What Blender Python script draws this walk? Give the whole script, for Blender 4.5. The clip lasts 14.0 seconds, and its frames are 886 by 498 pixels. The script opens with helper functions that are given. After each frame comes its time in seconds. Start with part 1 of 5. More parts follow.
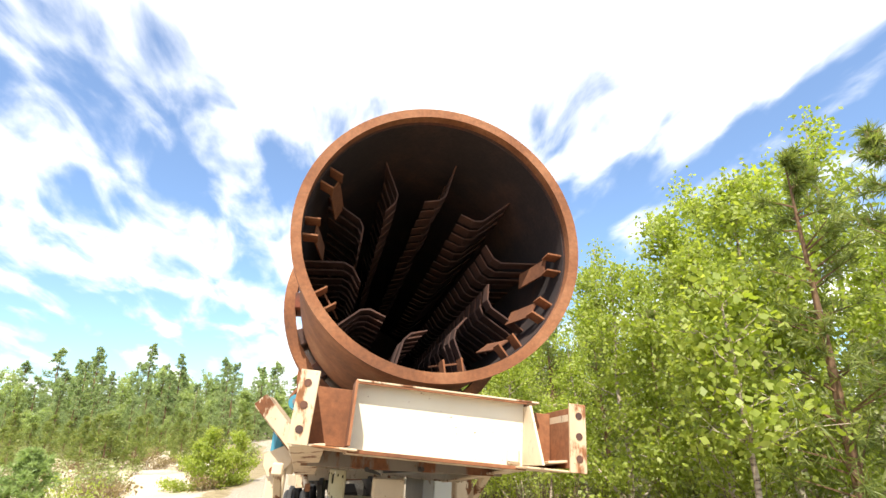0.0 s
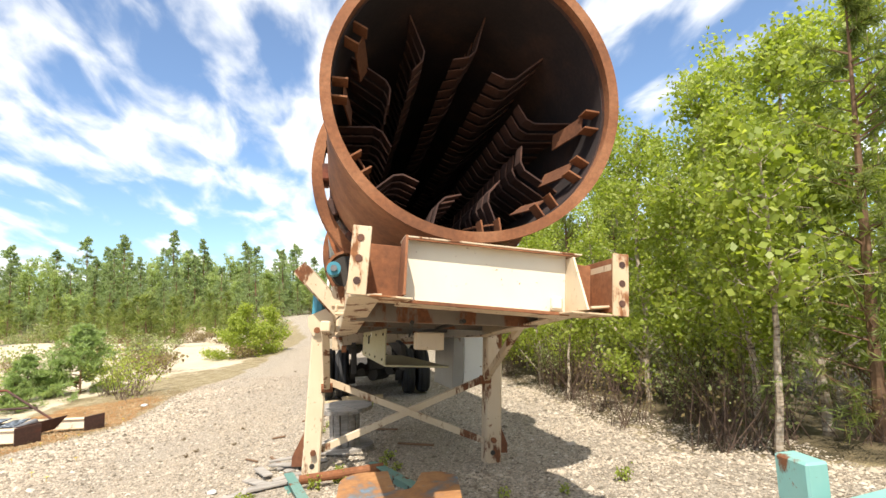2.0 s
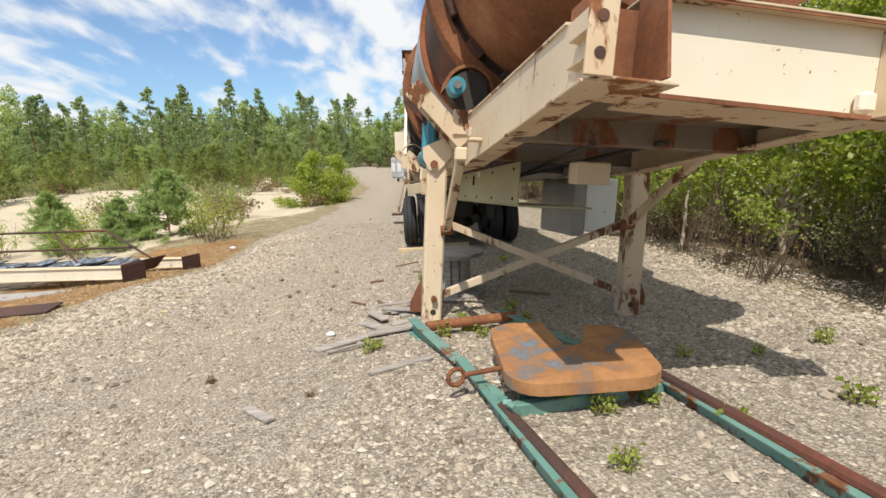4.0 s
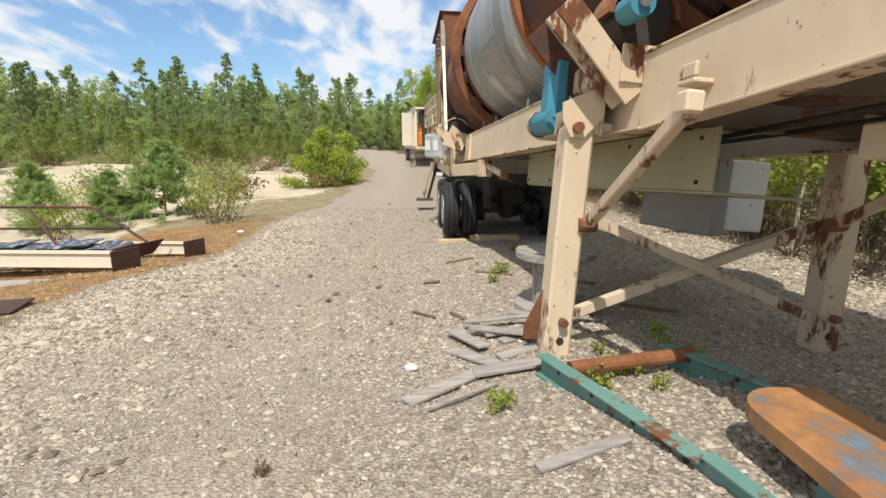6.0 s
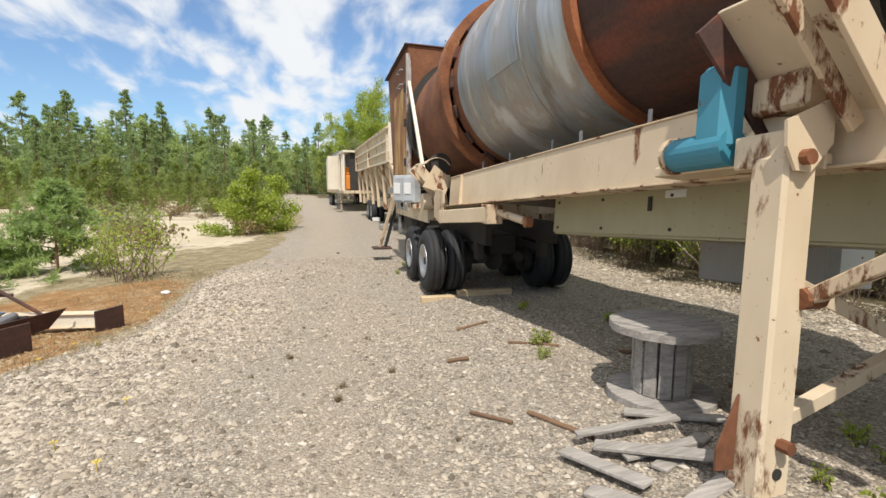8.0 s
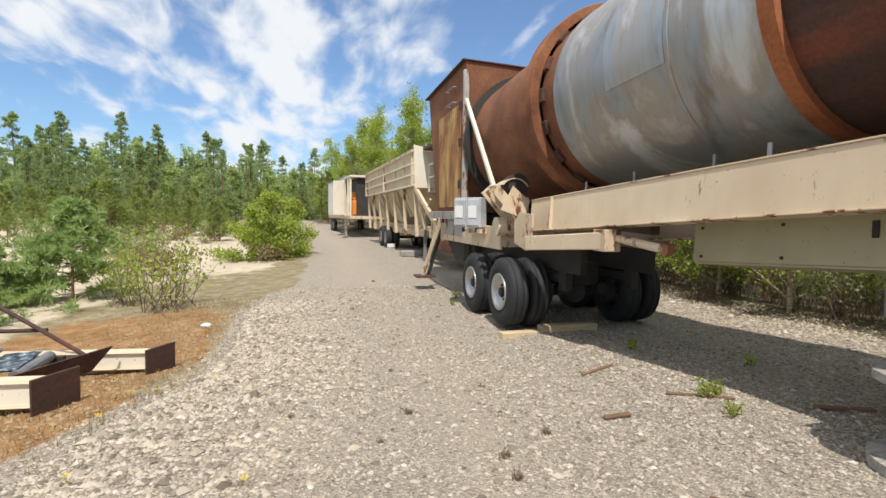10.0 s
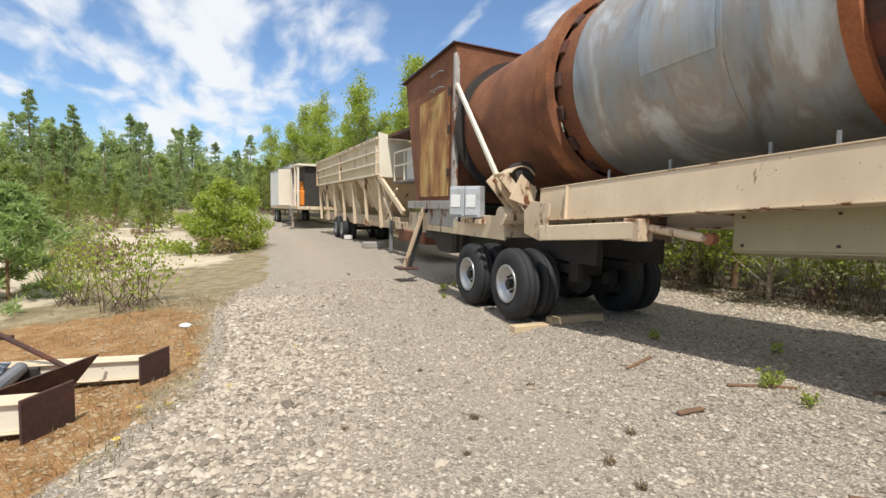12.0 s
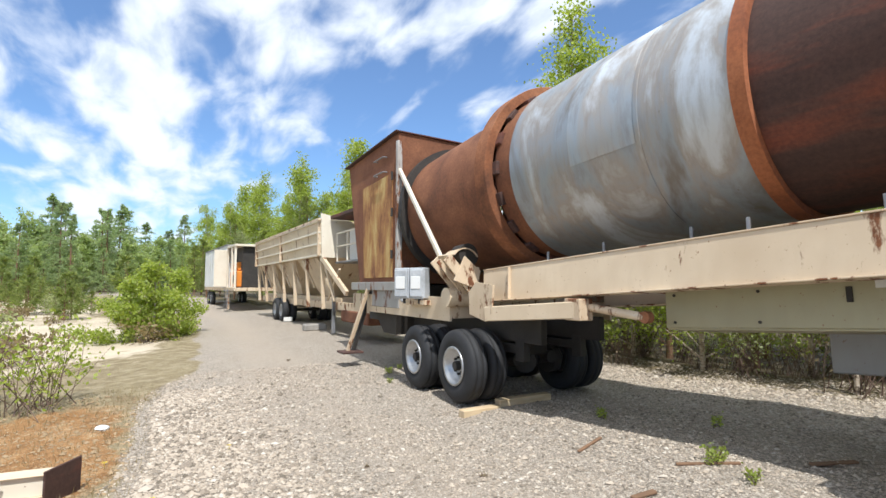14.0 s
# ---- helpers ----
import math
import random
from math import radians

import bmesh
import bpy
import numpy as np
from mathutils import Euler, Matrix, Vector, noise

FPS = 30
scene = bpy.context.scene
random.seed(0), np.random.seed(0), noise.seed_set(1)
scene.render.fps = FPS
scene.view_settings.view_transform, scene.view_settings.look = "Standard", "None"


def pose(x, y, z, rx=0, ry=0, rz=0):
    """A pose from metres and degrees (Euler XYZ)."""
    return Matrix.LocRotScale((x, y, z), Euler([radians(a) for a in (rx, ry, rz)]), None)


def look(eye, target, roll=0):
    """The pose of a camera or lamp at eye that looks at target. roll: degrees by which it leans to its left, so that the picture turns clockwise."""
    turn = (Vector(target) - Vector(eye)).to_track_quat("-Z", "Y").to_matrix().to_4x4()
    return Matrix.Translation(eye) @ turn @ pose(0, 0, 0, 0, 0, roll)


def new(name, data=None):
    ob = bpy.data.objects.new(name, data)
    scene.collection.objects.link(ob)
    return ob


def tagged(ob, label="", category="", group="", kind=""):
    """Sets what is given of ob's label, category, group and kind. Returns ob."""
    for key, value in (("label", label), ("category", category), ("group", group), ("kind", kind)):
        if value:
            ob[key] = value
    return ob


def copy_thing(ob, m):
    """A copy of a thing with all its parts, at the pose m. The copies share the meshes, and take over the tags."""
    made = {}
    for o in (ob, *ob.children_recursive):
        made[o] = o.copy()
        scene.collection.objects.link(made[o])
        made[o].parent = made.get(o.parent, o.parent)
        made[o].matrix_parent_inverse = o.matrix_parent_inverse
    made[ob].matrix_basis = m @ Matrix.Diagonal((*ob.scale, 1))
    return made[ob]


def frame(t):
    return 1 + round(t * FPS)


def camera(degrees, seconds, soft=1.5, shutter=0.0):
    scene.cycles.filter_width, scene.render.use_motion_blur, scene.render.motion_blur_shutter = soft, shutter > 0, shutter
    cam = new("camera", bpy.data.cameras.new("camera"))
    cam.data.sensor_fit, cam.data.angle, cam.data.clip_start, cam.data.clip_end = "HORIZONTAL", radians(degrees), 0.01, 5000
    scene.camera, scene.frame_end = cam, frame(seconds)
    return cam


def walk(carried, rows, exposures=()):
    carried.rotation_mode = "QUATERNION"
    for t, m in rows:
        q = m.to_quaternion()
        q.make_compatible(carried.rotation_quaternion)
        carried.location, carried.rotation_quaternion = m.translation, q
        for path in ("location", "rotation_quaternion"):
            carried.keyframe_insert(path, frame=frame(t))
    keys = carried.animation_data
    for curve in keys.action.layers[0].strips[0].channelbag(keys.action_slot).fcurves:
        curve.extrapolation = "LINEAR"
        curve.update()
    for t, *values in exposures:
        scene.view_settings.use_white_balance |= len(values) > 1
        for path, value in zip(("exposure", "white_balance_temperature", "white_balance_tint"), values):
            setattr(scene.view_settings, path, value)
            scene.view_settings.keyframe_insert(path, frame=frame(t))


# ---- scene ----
cam = camera(83.4, 14.0)
METRES, EYE, TILT, LEAN, TURN = 7.8, 2.0, 19.5, 1.0, -11.2
ROWS = [
    (0.0, 0.0, 0.0, 0.0, -0.0, 0.0, -0.0),
    (0.5, -0.0003, 0.0011, -0.0006, 0.04, -0.48, 0.14),
    (1.0, -0.0018, 0.0002, -0.0021, 0.04, -2.49, 0.51),
    (1.5, -0.0097, -0.0016, -0.0088, 0.57, -6.27, 1.03),
    (2.0, -0.0283, 0.0021, -0.0196, 0.87, -13.66, 1.79),
    (2.5, -0.0544, 0.0098, -0.0344, 1.89, -21.0, 2.19),
    (3.0, -0.0725, 0.0354, -0.0514, 5.05, -24.62, 2.98),
    (3.5, -0.0987, 0.0667, -0.0695, 7.07, -26.97, 3.78),
    (4.0, -0.1379, 0.0955, -0.0827, 6.47, -30.06, 3.57),
    (6.5, -0.3276, 0.2862, -0.1774, 6.5, -31.56, 0.83),
    (7.0, -0.3713, 0.3212, -0.189, 2.93, -30.52, 1.17),
    (7.5, -0.4064, 0.3629, -0.2105, 0.01, -29.56, 0.26),
    (8.0, -0.4426, 0.3968, -0.223, -2.51, -26.46, -2.15),
    (10.5, -0.6407, 0.5206, -0.2853, -3.63, -23.26, -3.21),
    (11.0, -0.6707, 0.5398, -0.2972, -3.42, -25.05, -1.95),
    (11.5, -0.7017, 0.5463, -0.3024, -6.43, -25.58, -3.84),
    (12.0, -0.723, 0.5545, -0.3019, -10.29, -23.71, -5.88),
    (12.5, -0.7287, 0.5573, -0.2987, -11.69, -20.79, -5.85),
    (13.0, -0.7287, 0.5575, -0.2948, -14.05, -16.85, -5.99),
    (13.5, -0.727, 0.5571, -0.292, -16.3, -14.51, -6.66),
    (14.0, -0.7276, 0.5576, -0.2925, -16.92, -14.17, -6.85),
]
walk(cam, [(t, pose(0, 0, EYE, TILT, LEAN, TURN) @ pose(METRES * x, METRES * y, METRES * z, 90 + pitch, roll, yaw)) for t, x, y, z, yaw, pitch, roll in ROWS],
     exposures=[(0.0, 0.92, 6850, 10), (1.0, 0.88, 6850, 10), (2.0, 0.6, 6850, 10), (3.0, 0.30, 6800, 10), (4.0, 0.05, 6600, 10), (8.2, 0.02, 6500, 10),
                (10.3, 0.02, 6400, 10), (11.5, 0.02, 6450, 10), (12.5, 0.08, 6250, 10), (13.5, 0.24, 6050, 10), (14.0, 0.26, 6000, 10)])

# ---- light ----
world = bpy.data.worlds.new("world")
scene.world = world
world.use_nodes = True
SUN_TO = Vector((-0.15, -0.60, 1.0)).normalized()


def build_sky():
    nt = world.node_tree
    nt.nodes.clear()
    N, L = nt.nodes.new, nt.links.new
    out, bg = N("ShaderNodeOutputWorld"), N("ShaderNodeBackground")
    sky = N("ShaderNodeTexSky")
    sky.sky_type, sky.sun_disc = "NISHITA", False
    sky.ozone_density, sky.dust_density = 2.6, 0.6
    sky.sun_elevation = math.asin(SUN_TO.z)
    sky.sun_rotation = math.atan2(SUN_TO.x, SUN_TO.y)
    tc, sep = N("ShaderNodeTexCoord"), N("ShaderNodeSeparateXYZ")
    L(tc.outputs["Generated"], sep.inputs[0])
    up = N("ShaderNodeMath"); up.operation = "MAXIMUM"; up.inputs[1].default_value = 0.0
    L(sep.outputs["Z"], up.inputs[0])
    add = N("ShaderNodeMath"); add.inputs[1].default_value = 0.22
    L(up.outputs[0], add.inputs[0])
    comb = N("ShaderNodeCombineXYZ")
    for i, ax in enumerate("XY"):
        div = N("ShaderNodeMath"); div.operation = "DIVIDE"
        L(sep.outputs[ax], div.inputs[0]); L(add.outputs[0], div.inputs[1]); L(div.outputs[0], comb.inputs[i])
    big, fine, wisp = N("ShaderNodeTexNoise"), N("ShaderNodeTexNoise"), N("ShaderNodeMapping")
    wisp.inputs["Rotation"].default_value = (0, 0, radians(6))
    wisp.inputs["Scale"].default_value = (1.55, 0.72, 1.0)
    wisp.inputs["Location"].default_value = (0.35, 0.4, 0)
    L(comb.outputs[0], wisp.inputs[0])
    for tex, sc, det in ((big, 0.75, 3), (fine, 4.2, 10)):
        L(wisp.outputs[0], tex.inputs["Vector"])
        tex.inputs["Scale"].default_value, tex.inputs["Detail"].default_value = sc, det
        tex.inputs["Distortion"].default_value = 0.3
    mixn = N("ShaderNodeMath"); mixn.operation = "MULTIPLY_ADD"; mixn.inputs[1].default_value = 0.74
    L(fine.outputs[0], mixn.inputs[0]); L(big.outputs[0], mixn.inputs[2])
    ramp = N("ShaderNodeValToRGB")
    ramp.color_ramp.elements[0].position, ramp.color_ramp.elements[1].position = 0.765, 1.02
    ramp.color_ramp.elements[0].color = (0.05, 0.05, 0.05, 1)
    ramp.color_ramp.interpolation = "EASE"
    # the cloud thickens towards the top of the sky
    high = N("ShaderNodeMapRange")
    high.inputs["From Min"].default_value, high.inputs["From Max"].default_value = 0.46, 0.80
    high.inputs["To Max"].default_value = 0.19
    L(up.outputs[0], high.inputs["Value"])
    cover = N("ShaderNodeMath")
    L(mixn.outputs[0], cover.inputs[0]); L(high.outputs[0], cover.inputs[1])
    L(cover.outputs[0], ramp.inputs[0])
    mix = N("ShaderNodeMix"); mix.data_type = "RGBA"
    deep = N("ShaderNodeMix"); deep.data_type, deep.blend_type = "RGBA", "MULTIPLY"
    deep.inputs[0].default_value, deep.inputs[7].default_value = 1.0, (0.80, 0.98, 1.12, 1)
    L(sky.outputs[0], deep.inputs[6])
    L(ramp.outputs[0], mix.inputs[0]); L(deep.outputs[2], mix.inputs[6])
    mix.inputs[7].default_value = (6.8, 7.0, 7.2, 1)
    L(mix.outputs[2], bg.inputs[0])
    bg.inputs[1].default_value = 0.13
    L(bg.outputs[0], out.inputs[0])


build_sky()
sun = new("sun", bpy.data.lights.new("sun", "SUN"))
sun.data.energy, sun.data.angle, sun.data.color = 4.8, radians(0.6), (1.0, 0.95, 0.86)
sun.matrix_world = look(SUN_TO * 60, (0, 0, 0))

# ---- materials ----


class Nodes:
    """A node material in short form."""

    def __init__(self, name, rough=0.7, metal=0.0):
        self.m = bpy.data.materials.new(name)
        self.m.use_nodes = True
        self.t = self.m.node_tree
        self.b = self.t.nodes["Principled BSDF"]
        self.b.inputs["Roughness"].default_value = rough
        self.b.inputs["Metallic"].default_value = metal
        self.co = self.t.nodes.new("ShaderNodeTexCoord").outputs["Object"]

    def n(self, kind, **sets):
        node = self.t.nodes.new(kind)
        for k, v in sets.items():
            node.inputs[k.replace("_", " ")].default_value = v
        return node

    def link(self, a, b):
        self.t.links.new(a, b)

    def mapped(self, scale):
        m = self.n("ShaderNodeMapping", Scale=scale)
        self.link(self.co, m.inputs[0])
        return m.outputs[0]

    def noise(self, scale, detail=5.0, vec=None, rough=0.6, distort=0.0):
        t = self.n("ShaderNodeTexNoise", Scale=scale, Detail=detail, Roughness=rough, Distortion=distort)
        self.link(vec or self.co, t.inputs["Vector"])
        return t.outputs[0]

    def ramp(self, fac, stops):
        r = self.t.nodes.new("ShaderNodeValToRGB")
        e = r.color_ramp.elements
        while len(e) < len(stops):
            e.new(0.5)
        for el, (p, c) in zip(e, stops):
            el.position = p
            el.color = (*c, 1) if isinstance(c, tuple) else (c, c, c, 1)
        self.link(fac, r.inputs[0])
        return r.outputs[0]

    def mix(self, fac, a, b, mode="MIX"):
        m = self.t.nodes.new("ShaderNodeMix")
        m.data_type, m.blend_type = "RGBA", mode
        for sock, v in ((0, fac), (6, a), (7, b)):
            if isinstance(v, (int, float)):
                m.inputs[sock].default_value = v
            elif isinstance(v, tuple):
                m.inputs[sock].default_value = (*v, 1)
            else:
                self.link(v, m.inputs[sock])
        return m.outputs[2]

    def done(self, color, bump=None, strength=0.3, dist=0.01, rough=None):
        if isinstance(color, tuple):
            self.b.inputs["Base Color"].default_value = (*color, 1)
        else:
            self.link(color, self.b.inputs["Base Color"])
        if bump is not None:
            n = self.n("ShaderNodeBump", Strength=strength, Distance=dist)
            self.link(bump, n.inputs["Height"])
            self.link(n.outputs[0], self.b.inputs["Normal"])
        if rough is not None:
            self.link(rough, self.b.inputs["Roughness"])
        return self.m


def rust_mat(name, dark, mid, light, stretch=(1, 1, 1)):
    k = Nodes(name, 0.85)
    v = k.mapped(stretch)
    a, b = k.noise(1.3, 6, v, 0.65), k.noise(28, 4)
    base = k.ramp(a, [(0.3, dark), (0.5, mid), (0.68, light)])
    col = k.mix(0.55, base, k.ramp(b, [(0.3, 0.35), (0.7, 0.95)]), "MULTIPLY")
    return k.done(col, b, 0.35, 0.006)


def painted_mat(name, paint, shade, rust_from=0.60, scale=3.0, stretch=(1, 1, 0.35), rust=(0.20, 0.075, 0.03)):
    """Old paint with streaky rust that breaks through."""
    k = Nodes(name, 0.55)
    v = k.mapped(stretch)
    big, small, spots = k.noise(scale, 7, v, 0.68), k.noise(0.9, 3), k.noise(22, 5, None, 0.7)
    pcol = k.mix(k.ramp(small, [(0.35, 0.0), (0.7, 1.0)]), paint, shade)
    pcol = k.mix(k.ramp(k.noise(9, 4, v), [(0.4, 0.0), (0.8, 0.5)]), pcol, shade)
    m1 = k.ramp(big, [(rust_from, 0.0), (rust_from + 0.05, 1.0)])
    m2 = k.ramp(spots, [(0.655, 0.0), (0.69, 1.0)])
    mask = k.mix(1.0, m1, m2, "LIGHTEN")
    rcol = k.ramp(spots, [(0.3, tuple(c * 0.5 for c in rust)), (0.65, rust)])
    return k.done(k.mix(mask, pcol, rcol), k.mix(0.5, mask, spots), 0.25, 0.004,
                  k.ramp(mask, [(0.0, 0.5), (1.0, 0.9)]))


RUST = rust_mat("rust", (0.11, 0.042, 0.02), (0.27, 0.10, 0.04), (0.40, 0.18, 0.085))
RUST_BROWN = rust_mat("brown_rust", (0.055, 0.030, 0.024), (0.085, 0.042, 0.032), (0.20, 0.055, 0.028), (1, 0.35, 2.2))
RUST_RED = rust_mat("red_rust", (0.12, 0.045, 0.022), (0.21, 0.080, 0.036), (0.28, 0.115, 0.052))
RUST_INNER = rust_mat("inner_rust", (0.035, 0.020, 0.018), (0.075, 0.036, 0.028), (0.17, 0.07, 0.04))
# near-black rust tone for the drum's inner wall and back wall
DARK_LINING = rust_mat("dark_lining_rust", (0.018, 0.013, 0.015), (0.032, 0.020, 0.020), (0.07, 0.034, 0.026))
ORANGE_BAND = rust_mat("orange_band", (0.19, 0.055, 0.022), (0.34, 0.11, 0.04), (0.42, 0.15, 0.06))
CREAM = painted_mat("cream_paint", (0.66, 0.54, 0.385), (0.53, 0.41, 0.275), 0.605)
CREAM_WORN = painted_mat("worn_cream_paint", (0.64, 0.52, 0.37), (0.50, 0.37, 0.24), 0.55, 5.0)
CREAM_PALE = painted_mat("pale_cream_paint", (0.74, 0.68, 0.56), (0.66, 0.58, 0.45), 0.67)
# dark brown with rust, for the deck plate and cross members
DARK_UNDERSIDE = painted_mat("dark_underside", (0.20, 0.16, 0.12), (0.12, 0.09, 0.065), 0.52)
STAINED = painted_mat("rust_stained_cream", (0.62, 0.50, 0.35), (0.48, 0.30, 0.16), 0.50, 4.5, rust=(0.30, 0.12, 0.045))
DOLLY_TEAL = painted_mat("dirty_turquoise_paint", (0.075, 0.20, 0.17), (0.17, 0.29, 0.25), 0.55, 5.5, (1, 1, 0.45))
KHAKI = painted_mat("khaki_paint", (0.40, 0.36, 0.22), (0.34, 0.30, 0.18), 0.70)
TEAL = painted_mat("teal_paint", (0.13, 0.34, 0.31), (0.27, 0.46, 0.42), 0.53, 5.5, (1, 1, 0.45))
BLUE = painted_mat("blue_paint", (0.05, 0.25, 0.34), (0.04, 0.19, 0.27), 0.70)
ORANGE_PAINT = painted_mat("orange_paint", (0.75, 0.26, 0.03), (0.62, 0.2, 0.03), 0.72)
GREY_PAINT = painted_mat("grey_paint", (0.36, 0.35, 0.33), (0.27, 0.25, 0.23), 0.58, 3.0)
WHITE_PAINT = painted_mat("white_paint", (0.74, 0.74, 0.72), (0.66, 0.65, 0.61), 0.72)


def galvanised(name, g):
    k = Nodes(name, 0.38, 0.55)
    v = k.mapped((0.6, 0.9, 0.35))
    a, b, c = k.noise(1.4, 6, v, 0.6, 0.5), k.noise(7, 6, k.mapped((1, 1.6, 0.25)), 0.65), k.noise(45, 3)
    col = k.ramp(a, [(p, tuple(x * g for x in c)) for p, c in ((0.34, (0.24, 0.22, 0.20)), (0.45, (0.36, 0.40, 0.44)), (0.53, (0.40, 0.37, 0.34)), (0.62, (0.62, 0.66, 0.70)))])
    col = k.mix(k.ramp(b, [(0.50, 0.0), (0.74, 0.4)]), col, (0.27, 0.225, 0.19))
    col = k.mix(k.ramp(k.noise(2.7, 8, None, 0.7), [(0.69, 0.0), (0.72, 1.0)]), col, (0.17, 0.085, 0.05))
    return k.done(col, k.mix(0.5, a, c), 0.12, 0.02, k.ramp(b, [(0.3, 0.42), (0.7, 0.62)]))


CLADDING = galvanised("weathered_cladding", 0.86)
CLADDING_PALE = galvanised("pale_cladding", 1.02)


def fifth_wheel_mat():
    k = Nodes("rusted_blue_plate", 0.7)
    a, b = k.noise(3.2, 5, None, 0.6, 0.4), k.noise(30, 4)
    col = k.ramp(a, [(0.34, (0.13, 0.22, 0.31)), (0.41, (0.19, 0.16, 0.14)), (0.49, (0.34, 0.16, 0.065)), (0.62, (0.44, 0.22, 0.09)), (0.74, (0.24, 0.20, 0.17))])
    return k.done(k.mix(0.4, col, k.ramp(b, [(0.3, 0.5), (0.7, 1.0)]), "MULTIPLY"), b, 0.3, 0.004)


FIFTH = fifth_wheel_mat()


def plain_mat(name, col, rough=0.7, metal=0.0, grain=30.0, depth=0.3, var=0.45):
    k = Nodes(name, rough, metal)
    a, b = k.noise(grain, 5), k.noise(grain / 12, 4)
    c = k.mix(k.ramp(b, [(0.3, 0.0), (0.7, 1.0)]), tuple(x * (1 - var) for x in col), col)
    return k.done(k.mix(0.35, c, k.ramp(a, [(0.3, 0.45), (0.7, 1.0)]), "MULTIPLY"), a, depth, 0.005)


RUBBER = plain_mat("black_rubber", (0.025, 0.025, 0.027), 0.75)
ALLOY = plain_mat("dull_silver_rim", (0.62, 0.62, 0.62), 0.38, 0.8, 18, 0.1)
DARK = plain_mat("dark_greasy_steel", (0.045, 0.038, 0.032), 0.7)
STEEL = plain_mat("grey_steel", (0.34, 0.34, 0.35), 0.5, 0.5)
GREY_PLASTIC = plain_mat("grey_plastic", (0.56, 0.58, 0.60), 0.4)
STONE = plain_mat("boulder_stone", (0.40, 0.37, 0.33), 0.9, 0, 14)
LITTER = plain_mat("white_litter", (0.8, 0.8, 0.78), 0.6)


def wood_mat(name, a, b):
    k = Nodes(name, 0.85)
    v = k.mapped((1.5, 14, 14))
    g = k.noise(2.0, 6, v, 0.7)
    r = k.t.nodes.new("ShaderNodeObjectInfo").outputs["Random"]
    col = k.ramp(g, [(0.3, a), (0.7, b)])
    return k.done(k.mix(0.4, col, k.ramp(r, [(0.0, 0.55), (1.0, 1.0)]), "MULTIPLY"), g, 0.5, 0.006)


OLD_WOOD = wood_mat("weathered_grey_wood", (0.20, 0.18, 0.16), (0.46, 0.42, 0.38))
PALE_WOOD = wood_mat("pale_sawn_wood", (0.50, 0.36, 0.20), (0.66, 0.52, 0.34))


def leaf_mat(name, a, b, c, through_col):
    k = Nodes(name, 0.5)
    geo = k.t.nodes.new("ShaderNodeNewGeometry").outputs["Random Per Island"]
    obr = k.t.nodes.new("ShaderNodeObjectInfo").outputs["Random"]
    col = k.ramp(geo, [(0.0, a), (0.5, b), (1.0, c)])
    col = k.mix(0.35, col, k.ramp(obr, [(0.0, 0.6), (1.0, 1.0)]), "MULTIPLY")
    mat = k.done(col)
    tr = k.n("ShaderNodeBsdfTranslucent")
    k.link(k.mix(1.0, col, through_col, "MULTIPLY"), tr.inputs[0])
    ms = k.n("ShaderNodeMixShader")
    ms.inputs[0].default_value = 0.5
    out = k.t.nodes["Material Output"]
    k.link(k.b.outputs[0], ms.inputs[1]); k.link(tr.outputs[0], ms.inputs[2]); k.link(ms.outputs[0], out.inputs[0])
    return mat


BIRCH_LEAF = leaf_mat("birch_leaves", (0.21, 0.275, 0.04), (0.31, 0.375, 0.065), (0.42, 0.47, 0.13), (1.6, 1.6, 0.8))
GREY_LEAF = leaf_mat("willow_leaves", (0.18, 0.22, 0.08), (0.26, 0.29, 0.12), (0.36, 0.40, 0.20), (1.4, 1.4, 1.0))
PINE_LEAF = leaf_mat("pine_needles", (0.13, 0.18, 0.045), (0.20, 0.25, 0.07), (0.30, 0.335, 0.11), (1.4, 1.4, 0.8))
# far foliage: distance haze is painted in as paler leaf colours
HAZY_FAR_LEAF = leaf_mat("hazed_far_leaves", (0.27, 0.34, 0.13), (0.35, 0.42, 0.17), (0.42, 0.49, 0.23), (1.7, 1.7, 1.1))
HAZY_FAR_NEEDLE = leaf_mat("hazed_far_needles", (0.21, 0.28, 0.14), (0.27, 0.34, 0.17), (0.34, 0.41, 0.22), (1.7, 1.7, 1.1))
SAPLING_LEAF = leaf_mat("sapling_needles", (0.21, 0.29, 0.11), (0.28, 0.37, 0.15), (0.36, 0.45, 0.19), (1.5, 1.5, 1.0))
CANDLE = leaf_mat("pine_shoots", (0.32, 0.26, 0.11), (0.38, 0.31, 0.14), (0.42, 0.36, 0.18), (1.1, 1.0, 0.8))
DRY = leaf_mat("dry_grass", (0.22, 0.16, 0.07), (0.30, 0.23, 0.11), (0.38, 0.31, 0.17), (1, 1, 0.8))
FLOWER = plain_mat("yellow_flower", (0.85, 0.62, 0.02), 0.6)
BARK_PINE = plain_mat("pine_bark", (0.26, 0.15, 0.085), 0.9, 0, 20, 0.6)


def birch_bark():
    k = Nodes("birch_bark", 0.8)
    a = k.noise(7, 5, k.mapped((1, 1, 3)))
    return k.done(k.ramp(a, [(0.36, (0.07, 0.05, 0.04)), (0.45, (0.34, 0.27, 0.2)), (0.65, (0.50, 0.44, 0.36))]), a, 0.3)


BARK_BIRCH = birch_bark()
TWIG = plain_mat("brown_twigs", (0.17, 0.11, 0.08), 0.9)


